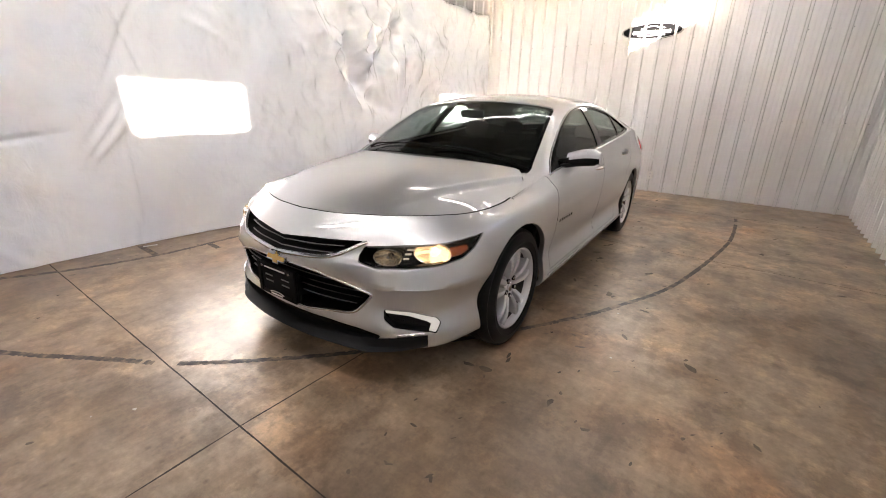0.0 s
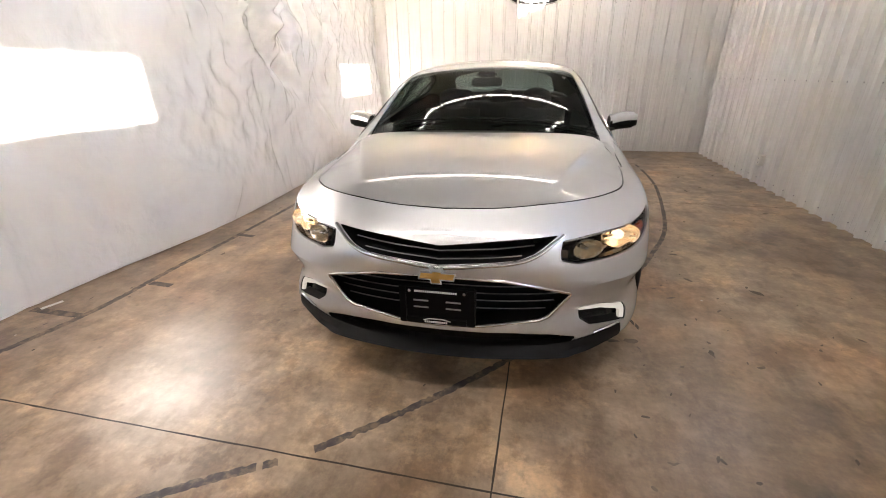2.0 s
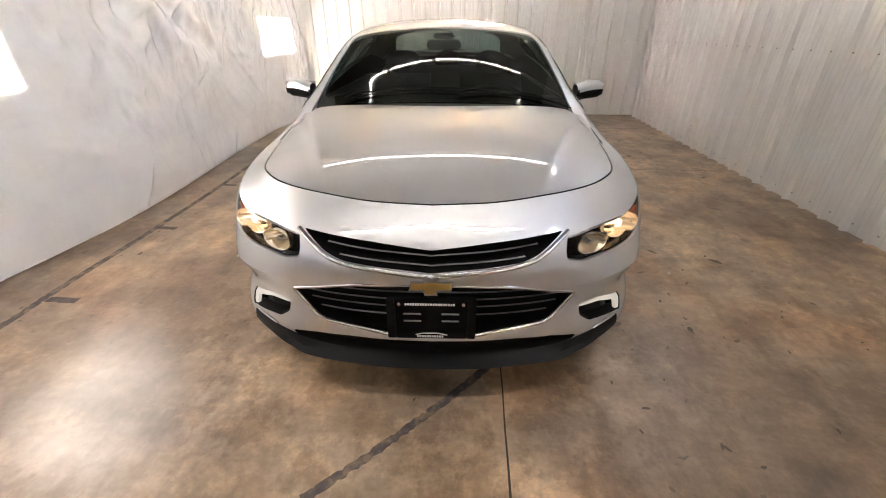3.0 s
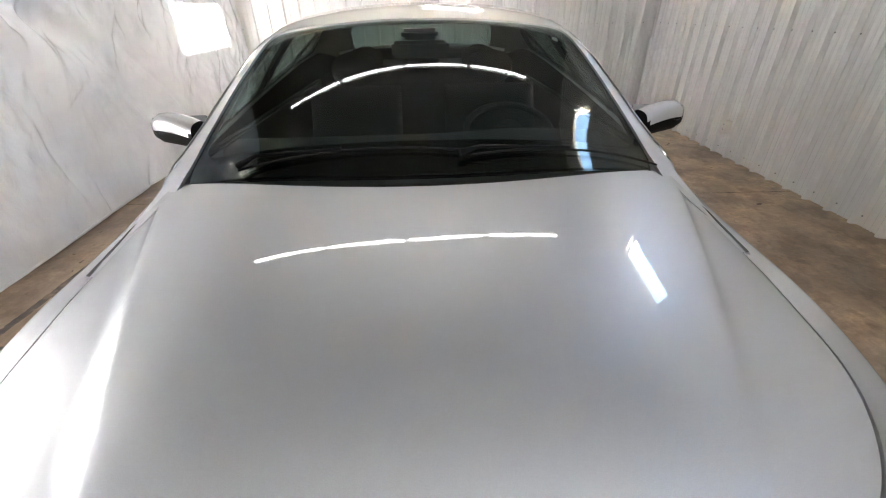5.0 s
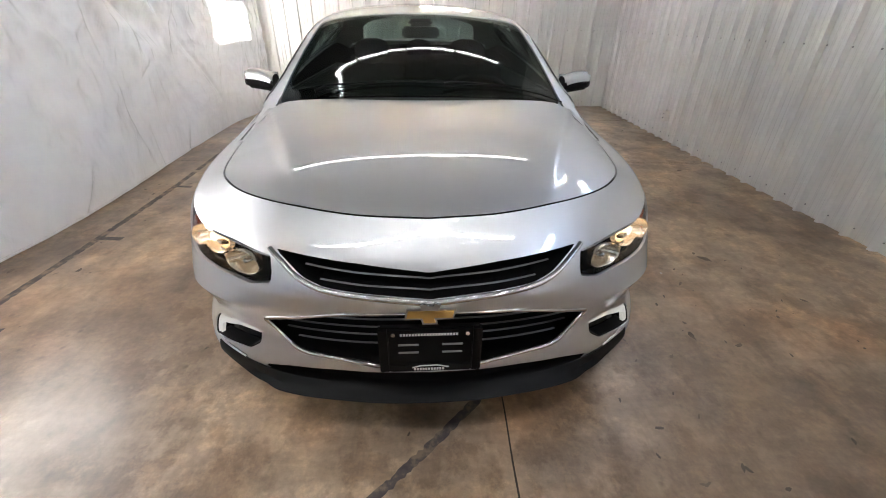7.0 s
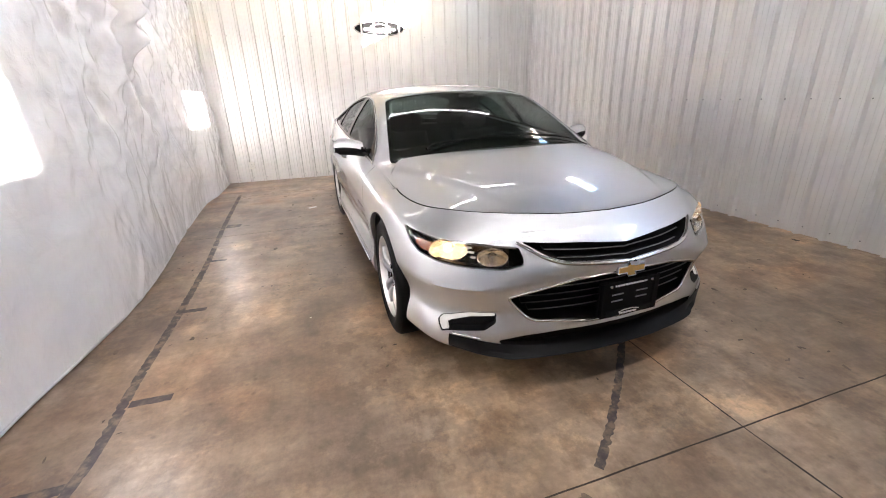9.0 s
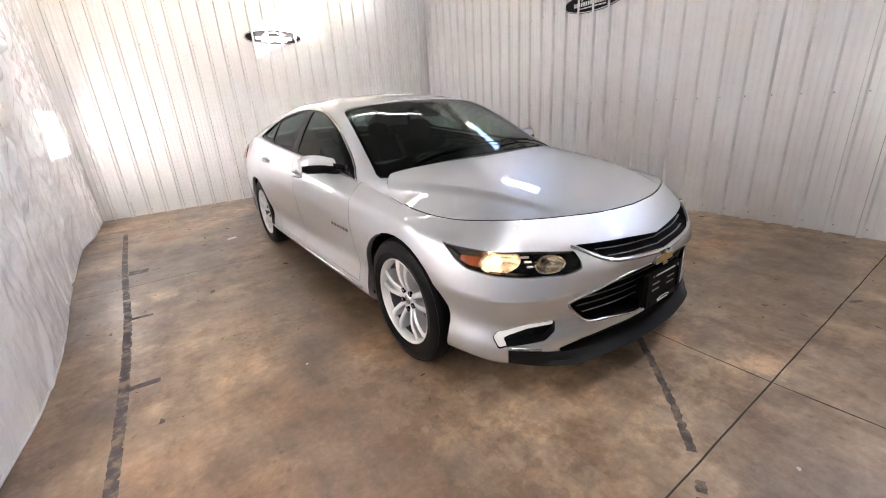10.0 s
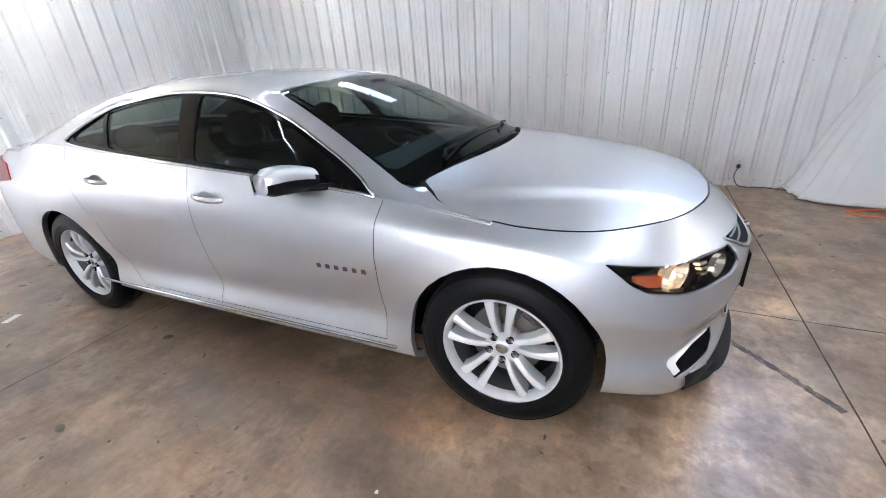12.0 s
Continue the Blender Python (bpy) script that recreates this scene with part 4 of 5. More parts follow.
def make_wheel_parts():
    """Meshes of one wheel; local +x faces outwards, hub centre at the origin."""
    tyre = lathe(bmesh.new(), [(.222, -.095), (.232, -.105), (.29, -.112), (.322, -.104), (.334, -.085), (.335, -.03), (.331, -.028), (.331, -.022), (.335, -.02), (.335, .02), (.331, .022), (.331, .028), (.335, .03),
                               (.334, .068), (.330, .080), (.322, .090), (.318, .089), (.310, .096), (.285, .1045), (.268, .106), (.265, .104), (.250, .1035), (.238, .099), (.232, .090), (.222, .084)], 72)
    rim_bm = lathe(bmesh.new(), [(.223, .084), (.231, .090), (.2315, .094), (.226, .095), (.220, .088), (.214, .070), (.208, .055), (.203, -.09), (.222, -.095)], 72)
    hub = lathe(bmesh.new(), [(0.0001, .062), (.026, .062), (.030, .059), (.031, .054), (.052, .056), (.070, .053), (.076, .035), (.072, -.02), (0.0001, -.02)], 40)
    return tyre, rim_bm, hub


tyre_bm, rim_bm, hub_bm = make_wheel_parts()
TYRE_ME, RIM_ME, HUB_ME = finish(tyre_bm, "tyre", RUBBER, 35), finish(rim_bm, "rim", ALLOY, 35), finish(hub_bm, "hub", ALLOY, 35)
# the barrel behind the spokes is coloured darker, so the gaps read deep
RIM_ME.materials.append(material("dark barrel", (0.09, 0.088, 0.085), 0.5, 0.6))
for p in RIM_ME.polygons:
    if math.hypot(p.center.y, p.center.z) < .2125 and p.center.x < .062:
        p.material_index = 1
SPOKES = []
for k in range(5):
    for lean in (1, -1):
        one = spoke_bm(math.pi / 2 + k * 2 * math.pi / 5, lean)
        for v in one.verts:
            v.co.x += 0.052
        SPOKES.append(finish(one, "spoke", ALLOY, 40))
NUT_ME = finish(lathe(bmesh.new(), [(0.0001, .012), (.007, .012), (.0095, .009), (.0095, -.01), (.016, -.012)], 6), "lug_nut", CHROME, 30)
WELL_ME = finish(lathe(bmesh.new(), [(.0145, .0), (.0145, -.012), (.0001, -.012)], 14), "nut_well", BLACK)
DISC_ME = finish(lathe(bmesh.new(), [(.06, .0), (.15, .0), (.15, -.022), (.06, -.022)], 40), "brake_disc", DISC, 35)
CAL_ME = finish(box_bm(-.05, .03, -.05, .05, .10, .165, bevel=.012), "caliper", DISC, 40)
BACKING_ME = finish(lathe(bmesh.new(), [(.0001, -.03), (.2, -.03), (.2, -.05), (.0001, -.05)], 32), "backing_plate", BLACK)
CAP_ME = finish(lathe(bmesh.new(), [(.0001, .0655), (.022, .0645), (.026, .061)], 24), "centre_cap", CHROME, 40)


def make_wheel(x, y):
    w = new("wheel")
    w.parent = car
    w.matrix_local = pose(x, y, 0.335, 0, 0, 0 if x > 0 else 180)
    part("tyre", TYRE_ME, None, w, "black rubber tyre")
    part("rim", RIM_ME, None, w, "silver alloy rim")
    part("hub", HUB_ME, None, w)
    for me in SPOKES:
        part("spoke", me, None, w)
    for k in range(5):
        a = math.pi / 2 + math.pi / 5 + k * 2 * math.pi / 5
        n = part("lug_nut", NUT_ME, None, w)
        n.location = (.056, .054 * math.cos(a), .054 * math.sin(a))
        part("nut_well", WELL_ME, None, w).location = (.0655, .054 * math.cos(a), .054 * math.sin(a))
    part("centre_cap", CAP_ME, None, w)
    part("brake_disc", DISC_ME, None, w)
    part("caliper", CAL_ME, None, w).rotation_euler = (radians(-40), 0, 0)
    part("backing_plate", BACKING_ME, None, w)
    # wheel house
    bm, rows = bmesh.new(), []
    for a in np.linspace(-0.06, math.pi + 0.06, 24):
        rows.append([Vector((s, .385 * math.cos(a), .385 * math.sin(a))) for s in (-.26, .045)])
    grid(bm, rows)
    liner = part("wheel_liner", bm, BLACK, w, smooth=60)
    return w


for x, y in ((.795, 0), (-.795, 0), (.795, 2.77), (-.795, 2.77)):
    make_wheel(x, y)

# ---- underbody ----
part("underbody", box_bm(-.72, .72, .36, 2.46, .19, .24, bevel=.02), BLACK, car)
part("front_tray", box_bm(-.50, .50, -.70, .355, .20, .24, bevel=.01), BLACK, car)
part("rear_tray", box_bm(-.55, .55, 2.465, 3.75, .21, .25, bevel=.01), BLACK, car)


# ---- front details ----
def on_body(u, z, out=0.0):
    """Place on the body side at station u (negative: other side) and height z, moved outwards."""
    side, u = (1 if u >= 0 else -1), abs(u)
    a, b = 0.0, 7.0
    for _ in range(30):
        m = (a + b) / 2
        if body_point(u, m).z < z:
            a = m
        else:
            b = m
    p = body_point(u, a) + plan_out(u) * out
    return Vector((p.x * side, p.y, p.z))


def u_at_x(x):
    return np.sign(x) * min(np.linspace(0, 5, 260), key=lambda u: abs(plan(u).x - abs(x)))


def bar_along(us, z_of, out, height, depth, mat, name, parent, label=""):
    """A bar that follows the nose: lofted box section along stations."""
    bm, rows = bmesh.new(), []
    for u in us:
        h = height(u) if callable(height) else height
        a, b = on_body(u, z_of(u) + h / 2, out), on_body(u, z_of(u) - h / 2, out)
        b = Vector((a.x, a.y, b.z))
        n = plan_out(abs(u))
        n = Vector((n.x * (1 if u >= 0 else -1), n.y, 0))
        m = (a + b) / 2
        rows.append([a - n * depth, a - n * 0.002, a * 0.75 + b * 0.25 + n * 0.003, m + n * 0.0042, a * 0.25 + b * 0.75 + n * 0.003, b - n * 0.002, b - n * depth])
    vs = grid(bm, rows, closed=True)
    bm.faces.new(vs[0][::-1])
    bm.faces.new(vs[-1])
    bmesh.ops.recalc_face_normals(bm, faces=bm.faces)
    return part(name, bm, mat, parent, label, smooth=40)


def front_point(x, z, out=0.0):
    """Place on the nose at (x, z)."""
    a, b = 0.0, 5.0
    for _ in range(26):
        m = (a + b) / 2
        if on_body(m, z).x < abs(x):
            a = m
        else:
            b = m
    p = on_body(a, z, out)
    return Vector((math.copysign(p.x, x), p.y, p.z))


def nose_out(p):
    u = min(np.linspace(0, 5, 60), key=lambda k: abs(plan(k).x - abs(p.x)))
    n = plan_out(u)
    return Vector((math.copysign(n.x, p.x), n.y, 0.1))


lower_grille = part("lower_grille", loop_tube([front_point(x, z, -.002) for x, z in inset_poly(LOWER, -.003)], .0075, .008, nose_out), CHROME, car, "chrome-edged lower grille with thin bars", smooth=60)
WING = curve([(-.468, .706, 0), (-.43, .684, 0), (-.375, .652, 0), (-.30, .630, 0), (-.15, .618, 0), (0, .607, 0), (.15, .618, 0), (.30, .630, 0), (.375, .652, 0), (.43, .684, 0), (.468, .706, 0)], 5)
bm, rows = bmesh.new(), []
for i, q in enumerate(WING):
    t = abs(q.x) / .468
    p = front_point(q.x, q.y, .0)
    a, b = (front_point(WING[k].x, WING[k].y) for k in (min(i + 1, len(WING) - 1), max(i - 1, 0)))
    way = (a - b).normalized()
    out = nose_out(p)
    across = way.cross(out).normalized()
    out = across.cross(way).normalized()
    w, h = .010 - .003 * t ** 3, .010
    rows.append([p + across * w * math.cos(c) + out * h * math.sin(c) for c in (2 * math.pi * k / 10 for k in range(10))])
vs = grid(bm, rows, closed=True)
bm.faces.new(vs[0][::-1])
bm.faces.new(vs[-1])
bmesh.ops.recalc_face_normals(bm, faces=bm.faces)
upper_grille = part("upper_grille", bm, CHROME, car, "chrome wing below a black slotted grille", smooth=60)

def blade_row(z, x1, lift, deep, parent):
    """One black blade across a grille with a thin bright front edge."""
    us = [u_at_x(x) for x in np.linspace(-x1, x1, 33)]
    bar_along(us, lambda u: z + lift(u), -deep, .009, .05, BLACK, "bar", parent)
    bar_along(us, lambda u: z + .002 + lift(u), -deep + .0045, .003, .003, BLADE, "bar_edge", parent, "thin bright bar edge")


for z, x1 in ((.668, .385), (.640, .33)):
    blade_row(z, x1, lambda u: .022 * min(1, abs(u) / 2.0) - .014, .03, upper_grille)
for z, x1 in ((.512, .40), (.474, .49), (.437, .475), (.401, .445)):
    blade_row(z, x1, lambda u: .008 * (1 - min(1, abs(u) / 2.2)), .024, lower_grille)
part("wing_notch", prism([(-.030, .006), (-.022, -.010), (.022, -.010), (.030, .006), (.012, .009), (.008, .003), (-.008, .003), (-.012, .009)], (0, -.872, .606), (1, 0, 0), (0, .25, .97), -.01, .012), CHROME, upper_grille)


def backing(z0, z1, x1, inset, name):
    bm = bmesh.new()
    grid(bm, [[Vector((p.x, p.y, z)) for z in (z0, z1)] for p in (Vector((math.copysign(plan(abs(u)).x, u), plan(abs(u)).y + inset, 0)) for u in (u_at_x(x) for x in np.linspace(-x1, x1, 25)))])
    return part(name, bm, BLACK, car)


backing(.16, .69, .47, .15, "grille_backing")
# dark trays that close the openings above and below
for poly, name in ((UPPER, "upper_duct"), (LOWER, "lower_duct")):
    bm = bmesh.new()
    grid(bm, [[front_point(x, z, -.012), front_point(x, z, -.012) + Vector((0, .13, 0))] for x, z in inset_poly(poly, -.003)], wrap=True)
    part(name, bm, BLACK, car)

# lip spoiler
lip_top = spline((0, 1.5, 2.3, 2.9, 3.4, 3.75, 4.0), (.228, .232, .245, .266, .284, .291, .295))
lip_low = spline((0, 1.2, 2.0, 2.4, 3.0, 3.75, 4.0), (.208, .206, .200, .194, .205, .234, .24))
bm, rows = bmesh.new(), []
for u in np.linspace(-3.7, 3.7, 73):
    n = plan_out(abs(u))
    n = Vector((math.copysign(n.x, u) if abs(n.x) > 1e-6 else 0, n.y, 0))
    a = on_body(u, lip_top(abs(u)), .004)
    p = plan(abs(u))
    flare = .004 + .055 * max(0, 1 - (u / 2.6) ** 4) + .02 * math.exp(-((abs(u) - 2.6) / .6) ** 2)
    q = on_body(u, .245)
    b = Vector((q.x, q.y, lip_low(abs(u)))) + n * flare
    top, low = lip_top(abs(u)), lip_low(abs(u))
    c, d = (on_body(u, max(.215, top + (low - top) * k), .005 + flare * k) for k in (.35, .7))
    c.z, d.z = top + (low - top) * .35, top + (low - top) * .7
    rows.append([a - n * .03, a, c, d, b, b - n * .012 - Vector((0, 0, .004)), b - n * .10 + Vector((0, 0, .03))])
grid(bm, rows)
bmesh.ops.recalc_face_normals(bm, faces=bm.faces)
part("lip_spoiler", bm, LIP, car, "black plastic front lip", smooth=35)
for s in (1, -1):
    bar_along([s * u for u in np.linspace(3.0, 3.62, 12)], lambda u: lip_top(abs(u)) + .008, .003, .012, .02, CHROME, "corner_trim", car, "chrome strip on the bumper corner")


# ---- lamps ----
def lamp_piece(name, poly, mat, outer, inner, side, parent, label="", ring=None):
    c = ring_prism(poly, ring, (0, 0, 0), near=0.3, far=1.3, **LAMP) if ring else prism(poly, (0, 0, 0), near=0.3, far=1.3, **LAMP)
    if side < 0:
        for v in c.verts:
            v.co.x *= -1
        bmesh.ops.reverse_faces(c, faces=c.faces)
    me = pane((.6 * side, -.75, .3), SHEET_SIDE, outer, inner, (mat,), c) if mat is LENS else piece(SHEET_SIDE, outer, inner, (mat,), c)
    return part(name, me, None, parent, label)


def dish(bm, centre, way, profile, sides=28):
    """A turned shape about a line: profile of (radius, along)."""
    way = Vector(way).normalized()
    a = way.cross(Vector((0, 0, 1))).normalized()
    b = a.cross(way)
    rows = [[Vector(centre) + way * h + r * (math.cos(t) * a + math.sin(t) * b) for r, h in profile] for t in (2 * math.pi * k / sides for k in range(sides))]
    grid(bm, rows, wrap=True)
    bmesh.ops.remove_doubles(bm, verts=bm.verts, dist=1e-5)
    return bm


def make_headlight(s):
    ch = lamp_piece("headlight", head(.003), LENS, -.002, -.005, s, car, "lit headlight behind a clear lens")
    ch.visible_shadow = False
    lamp_piece("bezel", head(.003), GLOSS_BLACK, -.007, -.03, s, ch, "gloss black bezel", ring=head(.008))
    for name, c in (("housing", prism(head(-.003), (0, 0, 0), near=.665, far=.68, **LAMP)), ("housing_wall", ring_prism(head(-.003), head(.003), (0, 0, 0), near=.68, far=.74, **LAMP))):
        if s < 0:
            for v in c.verts:
                v.co.x *= -1
            bmesh.ops.reverse_faces(c, faces=c.faces)
        part(name, c, SMOKED, ch)
    way = Vector((0.42 * s, -0.9, 0.1)).normalized()
    for (x, y, z), r, wide, lit in (((.712, -.548, .660), .046, 1.75, True), ((.565, -.682, .647), .036, 1.7, False)):
        c = Vector((x * s, y, z))
        across = way.cross(Vector((0, 0, 1))).normalized()
        bm = bmesh.new()
        dish(bm, c, way, [(r * .25, -.05), (r * .55, -.042), (r * .85, -.02), (r, .006), (r * 1.06, .008), (r * 1.08, -.01)], 32)
        for v in bm.verts:
            d = (v.co - c).dot(across)
            v.co += across * d * (wide - 1)
        part("reflector", bm, GLOWING if lit else BRIGHT, ch, "polished reflector bowl", smooth=40)
        bm = bmesh.new()
        if lit:
            dish(bm, c - way * .012 - across * s * .004, way, [(.0001, .010), (r * .2, .009), (r * .34, .005), (r * .42, -.004), (r * .44, -.03)], 24)
        else:
            dish(bm, c - way * .02, way, [(.0001, .022), (r * .22, .018), (r * .28, 0), (r * .28, -.02)], 16)
        part("projector_lens" if lit else "bulb", bm, BEAM if lit else CHROME, ch, "glowing warm lamp lens" if lit else "", smooth=60)
    for x, y, z, wide in ((.628, -.632, .640, .026), (.635, -.626, .662, .030), (.645, -.618, .683, .034)):
        facet = part("facet", box_bm(-wide / 2, wide / 2, -.012, .012, -.0045, .0045, bevel=.0015), BRIGHT, ch)
        facet.matrix_world = pose(s * x, y, z, -18, 0, s * 42)
    amber = [lamp_frame(p) for p in ((.765, -.49, .684), (.806, -.41, .690), (.812, -.41, .672), (.80, -.45, .652), (.772, -.51, .646))]
    lamp_piece("amber_reflector", round_poly(amber, .006), AMBER, -.012, -.022, s, ch, "amber side reflector")
    strip = [lamp_frame(p) for p in ((.475, -.72, .6885), (.62, -.612, .6965), (.735, -.51, .7085), (.825, -.325, .733), (.822, -.33, .727), (.735, -.51, .702), (.62, -.612, .690), (.477, -.72, .682))]
    lamp_piece("brow", strip, CHROME, -.005, -.016, s, ch, "thin chrome brow")
    return ch


def make_fog(s):
    f = lamp_piece("running_light", fog(.002), GLOSS_BLACK, -.045, -.06, s, car, "lit running light above a black vent")
    lamp_piece("surround", fog(-.002), BLACK, -.004, -.05, s, f, ring=fog(.004))
    led = [lamp_frame(p) for p in ((.556, -.703, .394), (.65, -.625, .387), (.735, -.54, .360), (.754, -.537, .337), (.746, -.565, .297), (.726, -.59, .303), (.728, -.572, .334), (.71, -.585, .346), (.645, -.635, .368), (.562, -.702, .378))]
    lamp_piece("lens", round_poly(led, .005), DRL, -.008, -.02, s, f, "white lit strip of lights")
    return f


for s in (1, -1):
    make_headlight(s)
    make_fog(s)

# ---- badge and plate ----
bm = bmesh.new()
CROSS = [(-0.075, -0.015), (-0.067, 0.017), (-0.022, 0.017), (-0.018, 0.030), (0.027, 0.030), (0.022, 0.017), (0.075, 0.017), (0.067, -0.015), (0.018, -0.015), (0.022, -0.030), (-0.022, -0.030), (-0.027, -0.015)]
badge = part("badge", prism(CROSS, (0, -.858, .569), (1, 0, 0), (0, .25, .97), -.004, .012), CHROME, car, "gold cross-shaped badge with chrome edge")
part("badge_face", prism(inset_poly(CROSS, .0055), (0, -.858, .569), (1, 0, 0), (0, .25, .97), .008, .0145), GOLD, badge, "gold face")

plate = part("plate_holder", box_bm(-.152, .152, -.876, -.85, .366, .528, bevel=.006), BLACK, car, "black plate holder with white lettering bars", smooth=40)
part("bracket", box_bm(-.10, .10, -.851, -.778, .376, .466), BLACK, plate)
for x0, x1, z0, z1 in ((-.152, -.122, .364, .531), (.122, .152, .364, .531)):
    part("frame_rail", box_bm(x0, x1, -.884, -.876, z0, z1, bevel=.003), BLACK, plate)
part("frame_bar", box_bm(-.122, .122, -.884, -.876, .498, .531, bevel=.003), BLACK, plate)
part("frame_bar", box_bm(-.122, .122, -.884, -.876, .364, .394, bevel=.003), BLACK, plate)
for x0, x1, z0, z1 in ((-.088, .088, .508, .516), (-.05, .05, .372, .38)):
    n = int((x1 - x0) / .0085)
    for i in range(n):
        part("lettering_bar", box_bm(x0 + i * .0085, x0 + i * .0085 + .006, -.8855, -.8835, z0, z1), SIGN_WHITE, plate)
for z in (.464, .434):
    for a, b in ((-.095, -.035), (.035, .095)):
        part("slot", box_bm(a, b, -.878, -.875, z, z + .006), STEEL, plate)
bm = bmesh.new()
tube(bm, [(-.055, -.885, .383), (-.03, -.885, .39), (.02, -.885, .391), (.055, -.885, .383)], .002, 6)
part("lettering_bar", bm, SIGN_WHITE, plate)
for x in (-.108, .108):
    bm = bmesh.new()
    dish(bm, (x, -.884, .512), (0, -1, 0), [(.0001, .003), (.006, .002), (.007, 0)], 10)
    part("screw", bm, CHROME, plate)


# ---- doors: handles, lettering bars, sill ----
def side_x(y, z):
    """Half width of the body side at y and z."""
    u = min(np.linspace(4, 13, 400), key=lambda k: abs(plan(k).y - y))
    return on_body(u, z).x


def make_handle(s, y0, z, parent):
    y1 = y0 + .20
    x = side_x((y0 + y1) / 2, z)
    bm, rows = bmesh.new(), []
    for t in np.linspace(0, 1, 11):
        y = y0 + (y1 - y0) * t
        lift = .030 * math.sin(math.pi * min(1, max(0, (t * 1.0)))) ** .5
        h = .011 + .004 * math.sin(math.pi * t)
        c = Vector((s * (x - .004 + lift), y, z + .012 * t))
        rows.append([c + Vector((s * .007 * math.cos(a), 0, h * math.sin(a))) for a in (2 * math.pi * k / 10 for k in range(10))])
    vs = grid(bm, rows, closed=True)
    bm.faces.new(vs[0])
    bm.faces.new(vs[-1][::-1])
    bmesh.ops.recalc_face_normals(bm, faces=bm.faces)
    part("handle", bm, CHROME, parent, "bright door handle", smooth=50)
    bm = bmesh.new()
    dish(bm, (s * (x - .004), (y0 + y1) / 2, z), (s, 0, 0), [(.0001, .004), (.028, .005), (.04, .0065)], 24)
    for v in bm.verts:
        v.co.y = (v.co.y - (y0 + y1) / 2) * 1.3 + (y0 + y1) / 2
    part("handle_cup", bm, PAINT, parent, smooth=60)


for s in (1, -1):
    make_handle(s, 1.25, .862, doors[s, True])
    make_handle(s, 2.10, .906, doors[s, False])
    for i in range(6):
        y = .535 + .045 * i
        x = side_x(y, .613)
        part("lettering_bar", box_bm(*sorted((s * (x - .002), s * (x + .004))), y, y + .022, .604, .624, bevel=.002), LETTER, doors[s, True], "small grey metal letter bar")
    bm = bmesh.new()
    pts = [on_body(u, .275, .009) for u in np.linspace(7.42, 10.55, 40)]
    tube(bm, [Vector((s * p.x, p.y, p.z)) for p in pts], .008, 8)
    part("sill_trim", bm, CHROME, car, "thin bright sill strip", smooth=60)
# tail lamps and rear trim
for s in (1, -1):
    poly = [(3.27, .86), (3.40, .95), (3.66, .985), (3.9, .98), (3.9, .86), (3.6, .83)]
    c = prism(round_poly(poly, .03), (0, 0, 0), near=0.3, far=1.2, **SIDE)
    if s < 0:
        for v in c.verts:
            v.co.x *= -1
        bmesh.ops.reverse_faces(c, faces=c.faces)
    part("tail_lamp", piece(SHEET_SIDE, .006, -.02, (RED,), c), None, car, "red tail lamp")


# ---- mirrors ----
def make_mirror(s):
    bm = bmesh.new()
    rows = []
    for t in np.linspace(0, 1, 13):
        x = .845 + .185 * t
        w = .064 * (1 - .3 * t) * max(.4, 1 - max(0, t - .82) ** 2 * 14) ** .5
        top, low = 1.012 + .028 * math.sin(t * 2.4), .918 + .016 * t
        h = (top - low) / 2 * (1 if t < .9 else .8)
        c = Vector((s * x, .80 + .055 * t, (top + low) / 2))
        rows.append([c + Vector((0, -w * math.copysign(abs(math.cos(a)) ** .7, math.cos(a)), h * math.copysign(abs(math.sin(a)) ** .75, math.sin(a)))) for a in (2 * math.pi * k / 24 for k in range(24))])
    vs = grid(bm, rows, closed=True)
    bm.faces.new(vs[0])
    bm.faces.new(vs[-1])
    bmesh.ops.recalc_face_normals(bm, faces=bm.faces)
    me = finish(bm, "mirror_shell", (PAINT, BLACK), 50)
    # lower third is black
    for p in me.polygons:
        if p.center.z < .979 + .02 * (abs(p.center.x) - .86) or abs(p.center.x) < .846 and abs(p.center.x) < 1.05:
            p.material_index = 1
    mirror = part("wing_mirror", me, None, car, "silver wing mirror with black underside")
    bm = bmesh.new()
    tube(bm, [(s * .80, .66, .925), (s * .835, .725, .932), (s * .875, .795, .94)], [.026, .022, .026], 12)
    for v in bm.verts:
        v.co.z = .928 + (v.co.z - .928) * .65
    part("mirror_foot", bm, BLACK, mirror, smooth=60)
    part("mirror_glass", box_bm(*sorted((s * .862, s * 1.015)), .915, .92, .935, 1.012, bevel=.002), CHROME, mirror)
    bm = bmesh.new()
    tube(bm, [(s * .97, .79, .976), (s * 1.005, .80, .978), (s * 1.028, .825, .979)], .0055, 6)
    part("turn_signal", bm, LENS, mirror, smooth=60)
    return mirror


for s in (1, -1):
    make_mirror(s)

